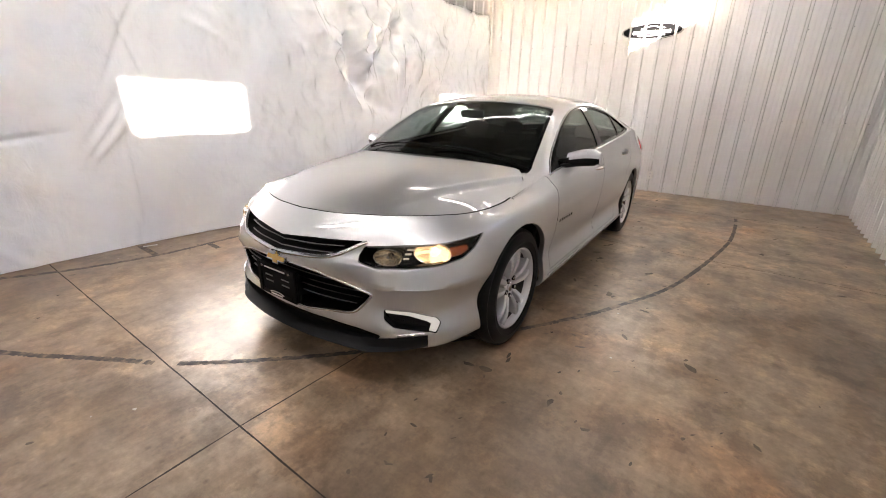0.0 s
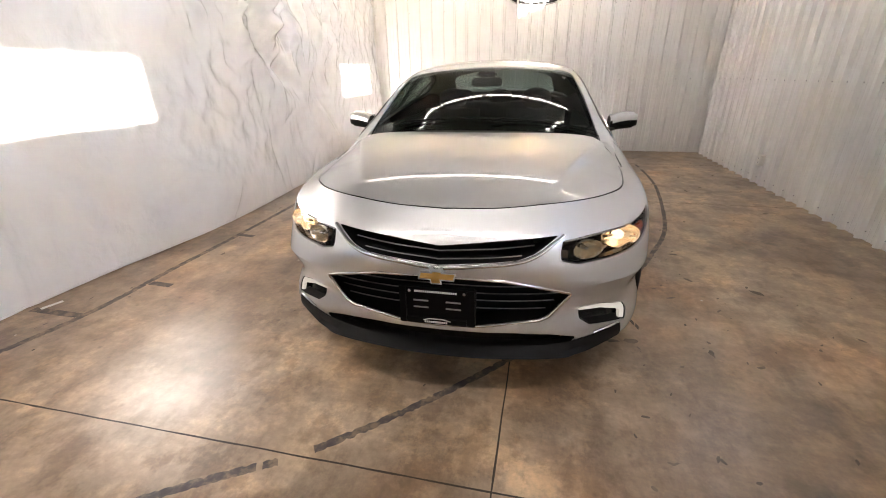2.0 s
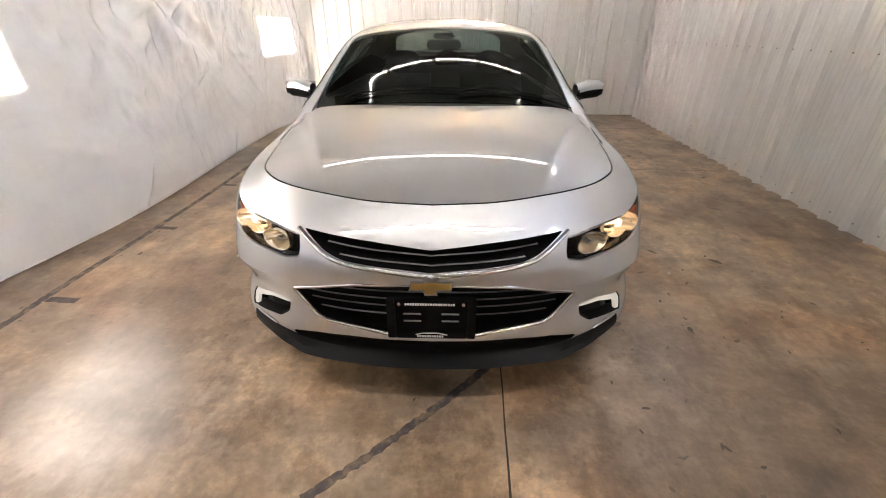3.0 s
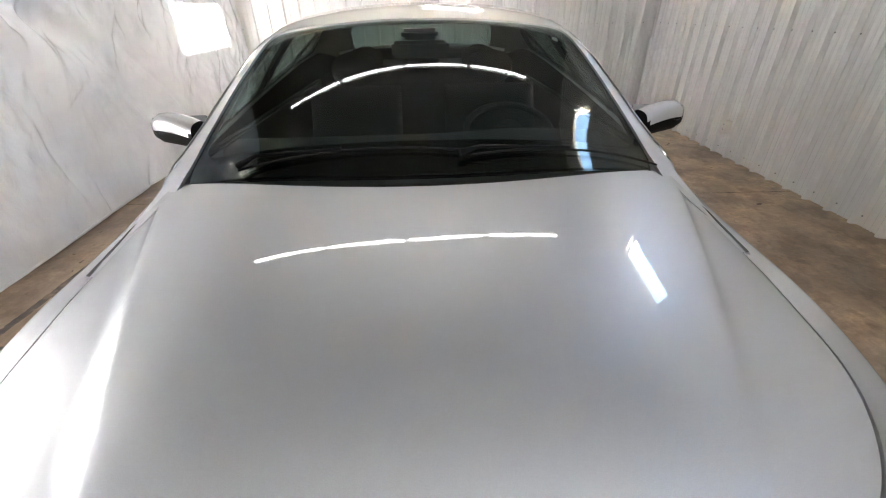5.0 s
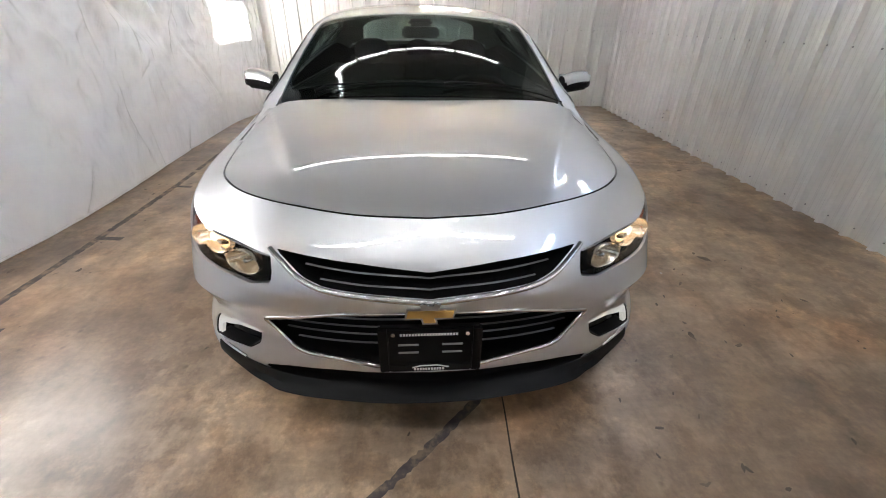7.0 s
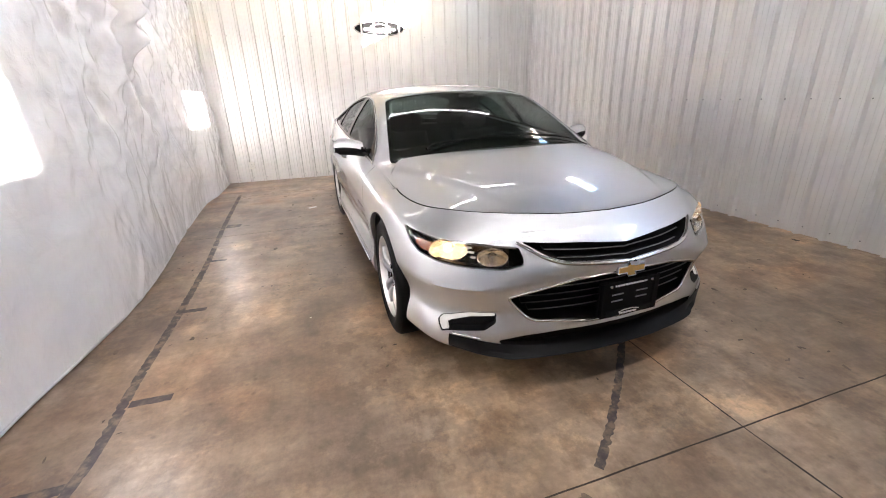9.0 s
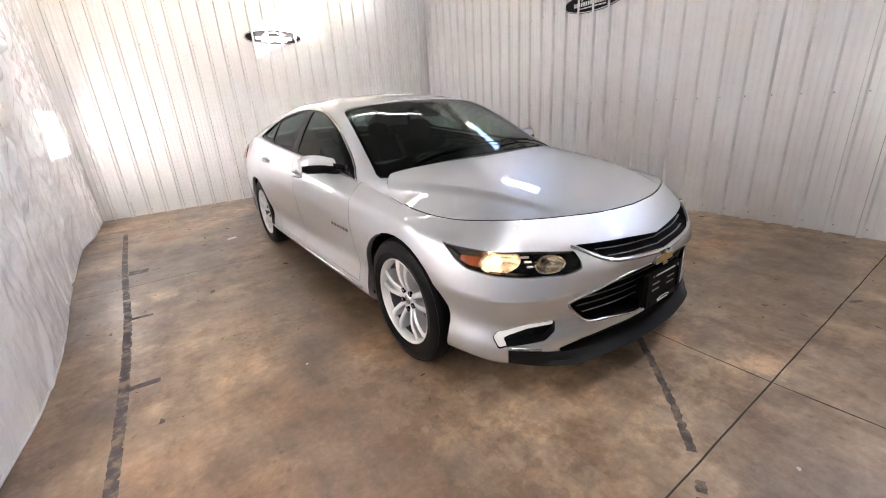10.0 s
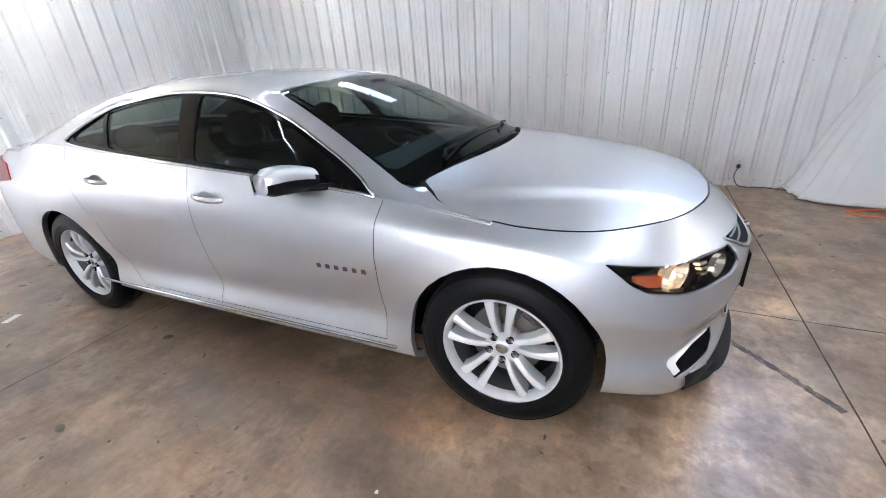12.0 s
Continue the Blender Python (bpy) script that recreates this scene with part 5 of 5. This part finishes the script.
# ---- cowl, wipers ----
COWL = [(x, .185 + .17 * (x / .69) ** 2) for x in np.linspace(-.69, .69, 15)] + [(.73, .40), (.735, .47), (.70, .52)] + [(x, .32 + .15 * (x / .69) ** 2) for x in np.linspace(.66, -.66, 15)] + [(-.70, .52), (-.735, .47), (-.73, .40)]
SHEET_COWL = upward(field_shell(lambda x, y: min(fender_z(x, y), hood_z(x, y)) - .012 - .05 * max(0, abs(x) - .6), .76, .1, .6, 40, 24), lambda c: Vector((0, 0, 1)))
part("cowl", piece(SHEET_COWL, 0, -.02, (BLACK,), prism(COWL, (0, 0, 0), near=.3, far=1.5, **TOP)), None, car, "black cowl panel below the windscreen")
# dark printed band round the windscreen
BAND_IN = [(x, .35 + .13 * (x / .66) ** 2) for x in np.linspace(-.66, .66, 15)] + [(.69, .52), (.672, .62), (.628, .82), (.58, 1.05), (.56, 1.07), (.535, 1.085), (.3, 1.05), (0, 1.03), (-.3, 1.05), (-.535, 1.085), (-.56, 1.07), (-.58, 1.05), (-.628, .82), (-.672, .62), (-.69, .52)]
band = ring_prism(inset_poly(SCREEN, -.004), BAND_IN, (0, 0, 0), near=.6, far=1.8, **TOP)
part("screen_band", piece(SHEET_CABIN, -.0105, -.0125, (GLOSS_BLACK,), band), None, car, "black printed windscreen edge")


def screen_z(x, y):
    row = cabin_row(round(float(y), 3))
    half = [p for p in row[:33]]
    for a, b in zip(half, half[1:]):
        if b.x <= abs(x) <= a.x:
            t = (a.x - abs(x)) / max(1e-6, a.x - b.x)
            return a.z + (b.z - a.z) * t
    return row[32].z


def make_wiper(px, py, tip, bend):
    """Arm from a pivot on the cowl to a blade that lies low on the glass."""
    w = part("wiper", tube(bmesh.new(), [(px, py, screen_z(px, py + .02) + .008), (px + bend[0], py + bend[1], screen_z(px + bend[0], py + bend[1]) + .018), (tip[0], tip[1], screen_z(*tip) + .012)], [.010, .0055, .004], 8), BLACK, car, "black wiper arm and blade", smooth=50)
    a, b = Vector((tip[0], tip[1])), Vector((px, py))
    way = (a - b).normalized()
    pts = []
    for t in np.linspace(-.30, .32, 13):
        q = a + way * t * 1.0
        pts.append((q.x, max(q.y, .25), screen_z(q.x, max(q.y, .25)) + .006))
    part("blade", tube(bmesh.new(), pts, .0035, 6), BLACK, w, smooth=50)
    return w


make_wiper(.10, .27, (.42, .345), (.06, .025))
make_wiper(-.52, .335, (-.22, .315), (.05, .02))

# ---- cabin inside ----
bm = bmesh.new()
rows = []
for t in np.linspace(0, 1, 9):
    y = .38 + .54 * t
    z = .905 + .045 * math.sin(t * 2.4) - .20 * max(0, t - .75) / .25
    rows.append([Vector((x, y, z + .02 * math.exp(-((x - .36) / .2) ** 2) * math.sin(math.pi * t))) for x in np.linspace(-.60 - .1 * min(1, 2 * t), .60 + .1 * min(1, 2 * t), 15)])
grid(bm, rows)
part("dashboard", bm, TRIM_DARK, car, "dark dashboard", smooth=50)
part("dash_front", box_bm(-.72, .72, .60, .90, .45, .78, bevel=.05), TRIM_DARK, car, smooth=40)
part("cabin_floor", box_bm(-.76, .76, .35, 2.6, .26, .30), TRIM_DARK, car)
for s in (1, -1):
    part("door_card", box_bm(*sorted((s * .76, s * .80)), .55, 2.5, .30, .93, bevel=.01), TRIM_DARK, car)
part("rear_shelf", box_bm(-.66, .66, 2.55, 3.3, .95, .98), TRIM_DARK, car)

wheel_bm = bmesh.new()
sw, st = Vector((.37, .98, .90)), Vector((0, .42, -.91)).normalized()
e1 = Vector((1, 0, 0))
e2 = st.cross(e1).normalized()
n_dir = e1.cross(e2)
rows = []
for i in range(40):
    a = 2 * math.pi * i / 40
    rad = math.cos(a) * e1 + math.sin(a) * e2
    rows.append([sw + rad * (.185 + .015 * math.cos(b)) + n_dir * .015 * math.sin(b) for b in (2 * math.pi * k / 10 for k in range(10))])
grid(wheel_bm, rows, closed=True, wrap=True)
steering = part("steering_wheel", wheel_bm, TRIM_DARK, car, smooth=60)
bm = bmesh.new()
dish(bm, sw, -n_dir, [(.0001, .03), (.05, .025), (.065, 0), (.05, -.04)], 20)
part("steering_hub", bm, TRIM_DARK, steering, smooth=50)
for a in (0, math.pi, -math.pi / 2 if e2.z > 0 else math.pi / 2):
    rad = math.cos(a) * e1 + math.sin(a) * e2
    part("steering_spoke", tube(bmesh.new(), [sw + rad * .04, sw + rad * .18], .012, 8), TRIM_DARK, steering)


def make_seat(x, y, w, rear=False):
    def pad(points, width, r):
        bm, rows = bmesh.new(), []
        for p, th in points:
            rows.append([Vector((x + width * math.copysign(abs(math.cos(a)) ** .45, math.cos(a)), p[0] + th * math.copysign(abs(math.sin(a)) ** .6, math.sin(a)), p[1])) for a in (2 * math.pi * k / 20 for k in range(20))])
        vs = grid(bm, rows, closed=True)
        bm.faces.new(vs[0][::-1])
        bm.faces.new(vs[-1])
        bmesh.ops.recalc_face_normals(bm, faces=bm.faces)
        return bm
    seat = part("rear_seat" if rear else "front_seat", pad([((y, .48), .09), ((y + .06, .62), .085), ((y + .13, .82), .075), ((y + .18, .95), .06), ((y + .20, 1.0), .03)], w, 1), CLOTH, car, "dark cloth seat", smooth=60)
    part("cushion", box_bm(x - w, x + w, y - .48, y + .06, .38, .52, bevel=.05), CLOTH, seat, smooth=50)
    heads = (x,) if not rear else (x - .42, x, x + .42)
    for hx in heads:
        bm = bmesh.new()
        hy, hz = y + .225, 1.085 if not rear else 1.05
        rows = []
        for t in np.linspace(-1, 1, 9):
            k = (1 - abs(t) ** 3) ** .5 if abs(t) < 1 else .25
            rows.append([Vector((hx + .125 * k * math.copysign(abs(math.cos(a)) ** .6, math.cos(a)), hy + .045 * k * math.sin(a) + .02 * t, hz + .085 * t)) for a in (2 * math.pi * q / 16 for q in range(16))])
        vs = grid(bm, rows, closed=True)
        bm.faces.new(vs[0][::-1])
        bm.faces.new(vs[-1])
        bmesh.ops.recalc_face_normals(bm, faces=bm.faces)
        part("headrest", bm, CLOTH, seat, smooth=60)
    return seat


make_seat(.37, 1.42, .25)
make_seat(-.37, 1.42, .25)
make_seat(0, 2.35, .62, True)
part("cabin_mirror", box_bm(-.11, .11, .93, .955, 1.20, 1.26, bevel=.012), TRIM_DARK, car, "dark cabin mirror", smooth=50)
part("sensor_box", box_bm(-.07, .07, .93, 1.06, 1.262, 1.30, bevel=.012), TRIM_DARK, car, smooth=50)
part("sticker", piece(SHEET_CABIN, -.013, -.0135, (SIGN_WHITE,), prism([(.525, 1.005), (.548, 1.0), (.552, 1.03), (.53, 1.036)], (0, 0, 0), near=.6, far=1.8, **TOP)), None, car, "small white windscreen sticker")
# roof aerial
bm, rows = bmesh.new(), []
for t in np.linspace(0, 1, 8):
    y = 2.52 + .16 * t
    h, w = .055 * math.sin(min(1, t * 1.25) * math.pi / 2) ** 1.5 + .004, .022 * (.35 + .65 * t)
    z = roof_mid(y) - .004
    rows.append([Vector((-w, y, z)), Vector((-w * .35, y, z + h * .8)), Vector((0, y, z + h)), Vector((w * .35, y, z + h * .8)), Vector((w, y, z))])
vs = grid(bm, rows)
bm.faces.new(vs[-1])
part("aerial", bm, PAINT, car, smooth=50)

# ======== things about the room ========
def tape(points, width, name="floor_tape", label="worn dark tape line on the concrete floor", gaps=0.95, rag=0.3):
    """A worn strip on the floor with ragged edges and gaps."""
    bm, pts = bmesh.new(), [Vector((*p, 0)) for p in points]
    line = []
    for a, b in zip(pts, pts[1:]):
        n = max(2, int((b - a).length / 0.012))
        line += [a.lerp(b, k / n) for k in range(n)]
    line.append(pts[-1])
    rows, last = [], None
    for i, p in enumerate(line):
        way = (line[min(i + 1, len(line) - 1)] - line[max(i - 1, 0)]).normalized()
        side = way.cross(Vector((0, 0, 1)))
        w = width / 2
        a = w * (1 + .1 * rag * noise.noise(Vector((p.x * 9, p.y * 9, 1))) - rag * max(0, noise.noise(Vector((p.x * 70, p.y * 70, 1)))))
        b = w * (1 + .1 * rag * noise.noise(Vector((p.x * 9, p.y * 9, 5))) - rag * max(0, noise.noise(Vector((p.x * 70, p.y * 70, 5)))))
        q = [bm.verts.new(p - side * a + Vector((0, 0, .0022))), bm.verts.new(p + side * b + Vector((0, 0, .0022)))]
        worn = noise.noise(Vector((p.x * 3.1, p.y * 3.1, 9))) + 0.5 * noise.noise(Vector((p.x * 17, p.y * 17, 2)))
        if last and worn < gaps:
            bm.faces.new((last[0], last[1], q[1], q[0]))
        last = q
    return tagged(part(name, bm, TAPE), label, "floor tape", "tape marks on the floor")


def arc_points(points):
    return [(p.x, p.y) for p in curve([(x, y, 0) for x, y in points], 10)]


tape(arc_points([(1.95, 4.30), (1.93, 3.5), (1.85, 2.78), (1.58, 1.52), (1.30, .85), (1.06, .42), (.66, -.15), (.23, -.65), (-.1, -.98), (-.34, -1.19), (-.49, -1.30), (-.72, -1.43), (-1.24, -1.74), (-2.0, -2.1)]), .038, gaps=0.42, rag=1.0)
tape(arc_points([(-2.19, 4.55), (-2.18, 2.9), (-2.15, 1.7), (-2.16, .7), (-2.19, 0), (-2.21, -.6), (-2.36, -1.15), (-2.62, -1.62)]), .05, gaps=0.7, rag=0.7)
for x0, x1, y, w in ((-2.15, -2.0, 2.80, .13), (-2.145, -2.0, 1.68, .045), (-2.15, -2.0, .72, .05), (-2.6, -2.24, -.62, .05), (-2.165, -1.99, -.20, .05)):
    tape([(x0, y), (x1, y - .01)], w, "floor_tick", "short dark tape tick beside a floor line")


# ---- outlets ----
def make_outlet(m, plugged=False):
    o = thing("wall_outlet", "white wall outlet with a black plug in it" if plugged else "white wall outlet box on the ribbed wall", "outlet", m, group="wall outlets")
    part("box", box_bm(-.038, .038, -.05, 0, -.06, .06, bevel=.005), OUTLET, o, smooth=40)
    part("cover_plate", box_bm(-.041, .041, -.056, -.05, -.063, .063, bevel=.003), OUTLET, o, smooth=40)
    for z in (-.024, .024):
        part("socket", box_bm(-.015, .015, -.058, -.0555, z - .014, z + .014, bevel=.004), SIGN_WHITE, o)
        for x in (-.006, .006):
            part("slot", box_bm(x - .0015, x + .0015, -.0595, -.0575, z - .005, z + .006), SOCKET, o)
    if plugged:
        part("plug", box_bm(-.016, .016, -.095, -.0595, -.044, -.006, bevel=.006), CORD_BLACK, o, "black plug", smooth=40)
    return o


def on_back(x, z):
    """A place on the back wall's face at car x."""
    t = (x - 3.21) / math.cos(radians(2.4))
    return ROOM @ pose(t, -.002, z)


def on_right(y, z):
    return ROOM @ pose(-.002, (y - 5.5) / math.cos(radians(2.4)), z, 0, 0, -90)


make_outlet(on_back(.70, .27))
make_outlet(on_back(-2.06, .285))
make_outlet(on_right(3.29, .285))
make_outlet(on_right(-1.40, .245), True)
low = ROOM @ Vector((-.09, (-1.40 - 5.5), .0))
cord = curve([tuple(on_right(-1.40, .22) @ Vector((0, -.085, 0))), tuple(low + Vector((-.03, .02, .12))), tuple(low + Vector((-.01, -.05, .02))), tuple(low + Vector((.02, -.25, .007))), tuple(low + Vector((-.12, -.55, .007))), tuple(low + Vector((-.25, -.8, .007)))], 8)
tagged(part("power_cord", tube(bmesh.new(), cord, .0045, 8), CORD_BLACK, None, smooth=60), "thin black power cord on the floor by the wall", "cord")


# ---- oval signs ----
def oval(rx, rz, n=56):
    return [(rx * math.cos(a), rz * math.sin(a)) for a in (2 * math.pi * k / n for k in range(n))]


def make_sign(m):
    s = thing("oval_sign", "black oval sign with white lettering bars", "sign", m, group="oval signs")
    way = dict(right=(1, 0, 0), up=(0, 0, 1))
    part("board", prism(oval(.435, .118), (0, 0, 0), near=.02, far=.032, **way), SIGN_BLACK, s, smooth=30)
    part("border", ring_prism(oval(.428, .112), oval(.418, .103), (0, 0, 0), near=.032, far=.034, **way), SIGN_WHITE, s, "white border line")
    for i in range(16):
        x = -.27 + i * .034
        part("lettering_bar", box_bm(x, x + .022, -.0345, -.0315, -.035, .008), SIGN_WHITE, s)
    for i in range(22):
        x = -.19 + i * .0175
        part("lettering_bar", box_bm(x, x + .011, -.0345, -.0315, -.066, -.052), SIGN_WHITE, s)
    bm = bmesh.new()
    tube(bm, [(-.16, -.034, .025), (-.08, -.034, .06), (.03, -.034, .07), (.10, -.034, .045), (.18, -.034, .035)], .006, 6)
    part("lettering_bar", bm, SIGN_WHITE, s)
    return s


make_sign(on_back(.345, 2.425))
make_sign(on_right(1.69, 2.33))


# ---- covered thing by the right wall ----
def make_cover():
    bm, rows = bmesh.new(), []
    foot = [(3.05, -1.86), (2.75, -1.88), (2.46, -1.96), (2.36, -2.3), (2.34, -3.2), (2.45, -3.9), (2.9, -4.1)]
    line = [(p.x, p.y) for p in curve([(x, y, 0) for x, y in foot], 14)]
    for k in range(25):
        t = k / 24
        row = []
        for i, (x, y) in enumerate(line):
            f = noise.noise(Vector((i * .22, t * .6, 3))) * .10 * (1 - t) + .007 * math.sin(i * .9 + 2 * noise.noise(Vector((i * .1, t, 0))))
            cx, cy = 2.80, -2.92
            s = 1 - .66 * t ** 1.35
            puff = 1 + .05 * math.exp(-(t / .06) ** 2)
            row.append((cx + (x - cx) * s * puff + f * (x - cx), cy + (y - cy) * s * puff + f * (y - cy), .012 + 1.62 * t + .05 * (1 - t) * max(0, noise.noise(Vector((i * .3, 7, 0))))))
        rows.append(row)
    vs = grid(bm, rows)
    bm.faces.new(vs[-1])
    bmesh.ops.recalc_face_normals(bm, faces=bm.faces)
    c = tagged(part("cloth_cover", bm, COVER, None, smooth=70), "white cloth cover draped to the floor by the wall", "cloth cover")
    hem = [Vector((2.80 + (x - 2.80) * 1.045, -2.92 + (y + 2.92) * 1.045, .022)) for x, y in line]
    part("hem", tube(bmesh.new(), hem, .016, 8), COVER, c, smooth=60)
    return c


make_cover()
coil = []
for i in range(90):
    a = i * .28
    coil.append((2.16 + (.10 + .012 * math.sin(i)) * math.cos(a), -2.30 + (.22 + .02 * math.sin(i * 1.7)) * math.sin(a), .008 + .012 * (i % 23) / 23))
tagged(part("extension_cord", tube(bmesh.new(), coil, .006, 6), CORD_ORANGE, None, smooth=60), "coiled orange extension cord on the floor", "cord")

# ---- rail that carries the sheeting ----
rail = thing("curtain_rail", "thin steel cable with clips holding the sheeting", "cable")
part("cable", tube(bmesh.new(), [(-2.55, -6.5, 2.875), (-2.55, 5.66, 2.875)], .004, 6), STEEL, rail)
for i in range(22):
    y = -6.2 + i * .56
    part("clip", box_bm(-2.562, -2.538, y - .012, y + .012, 2.84, 2.882, bevel=.003), STEEL, rail)
for y in (4.9, 2.4):
    post = part("stud", box_bm(-3.32, -3.18, y - .05, y + .05, 0, EAVES, bevel=.004), TIMBER)
    tagged(post, "raw timber stud behind the sheeting", "stud", "timber studs", "structure")

# ---- crumbs and chips on the floor ----
CHIP_PALE, CHIP_DARK = material("pale chip", (0.6, 0.57, 0.52), 0.7), material("dark crumb", (0.05, 0.045, 0.04), 0.8)
chip_meshes = []
for k in range(4):
    bm = bmesh.new()
    bmesh.ops.create_icosphere(bm, subdivisions=1, radius=.011)
    for v in bm.verts:
        v.co = Vector((v.co.x * random.uniform(.6, 1.4), v.co.y * random.uniform(.5, 1.2), abs(v.co.z) * random.uniform(.25, .5)))
    chip_meshes.append((finish(bm.copy(), "floor_chip", CHIP_PALE), finish(bm, "floor_chip", CHIP_DARK)))
for i in range(46):
    x, y = random.uniform(-2.4, 2.9), random.uniform(-2.2, 4.8)
    if abs(x) < 1.0 and -.9 < y < 4.1:
        continue
    ob = new("floor_chip", chip_meshes[i % 4][i % 3 > 0])
    k = random.uniform(.35, .9)
    ob.matrix_world = pose(x, y, .0004, 0, 0, random.uniform(0, 360)) @ Matrix.Scale(k, 4)
    tagged(ob, "tiny dark crumb on the concrete floor" if i % 3 > 0 else "tiny pale chip on the concrete floor", "crumb", "crumbs on the floor")
strip = part("paper_scrap", box_bm(-.055, .055, -.012, .012, 0, .003), SIGN_WHITE)
strip.matrix_world = pose(-2.53, -.56, .003, 0, 0, 70)
tagged(strip, "narrow white paper strip on the floor by the sheeting", "paper")
paper = part("paper_scrap", box_bm(-.05, .05, -.022, .022, 0, .003), SIGN_WHITE)
paper.matrix_world = pose(-1.20, 3.28, .001, 0, 0, 25)
tagged(paper, "small white paper scrap on the floor by the tyre", "paper")


# ---- flat dark flecks and scuffs that lie all over the slab ----
def make_flecks():
    pick = random.Random(21)
    bm = bmesh.new()
    made = 0
    while made < 420:
        x, y = pick.uniform(-2.4, 2.8), pick.uniform(-2.6, 4.9)
        if (abs(x) < .8 and -.7 < y < 3.8) or noise.noise(Vector((x * .9, y * .9, 4.4))) < pick.uniform(-.35, .35):
            continue
        made += 1
        long = pick.uniform(.006, .02) if pick.random() < .8 else pick.uniform(.02, .05)
        turn, flat, n = pick.gauss(1.2, .8), pick.uniform(.25, .6), pick.randint(6, 9)
        ring = []
        for k in range(n):
            a = 2 * math.pi * k / n
            r = long * pick.uniform(.55, 1.15)
            u, v = r * math.cos(a), r * flat * math.sin(a)
            ring.append(bm.verts.new((x + u * math.cos(turn) - v * math.sin(turn), y + u * math.sin(turn) + v * math.cos(turn), .0006)))
        bm.faces.new(ring)
    return tagged(part("floor_flecks", bm, FLECK), "small dark flecks of dirt on the concrete floor", "dirt", kind="stuff")


FLECK = material("dried dirt", (0.13, 0.1, 0.08), 0.6)
dirt = ramp(FLECK, noise_tex(FLECK, 6, 4, 0.6), ((0.35, (0.08, 0.062, 0.05)), (0.65, (0.2, 0.155, 0.12))))
FLECK.node_tree.links.new(dirt.outputs[0], bsdf(FLECK).inputs["Base Color"])
make_flecks()
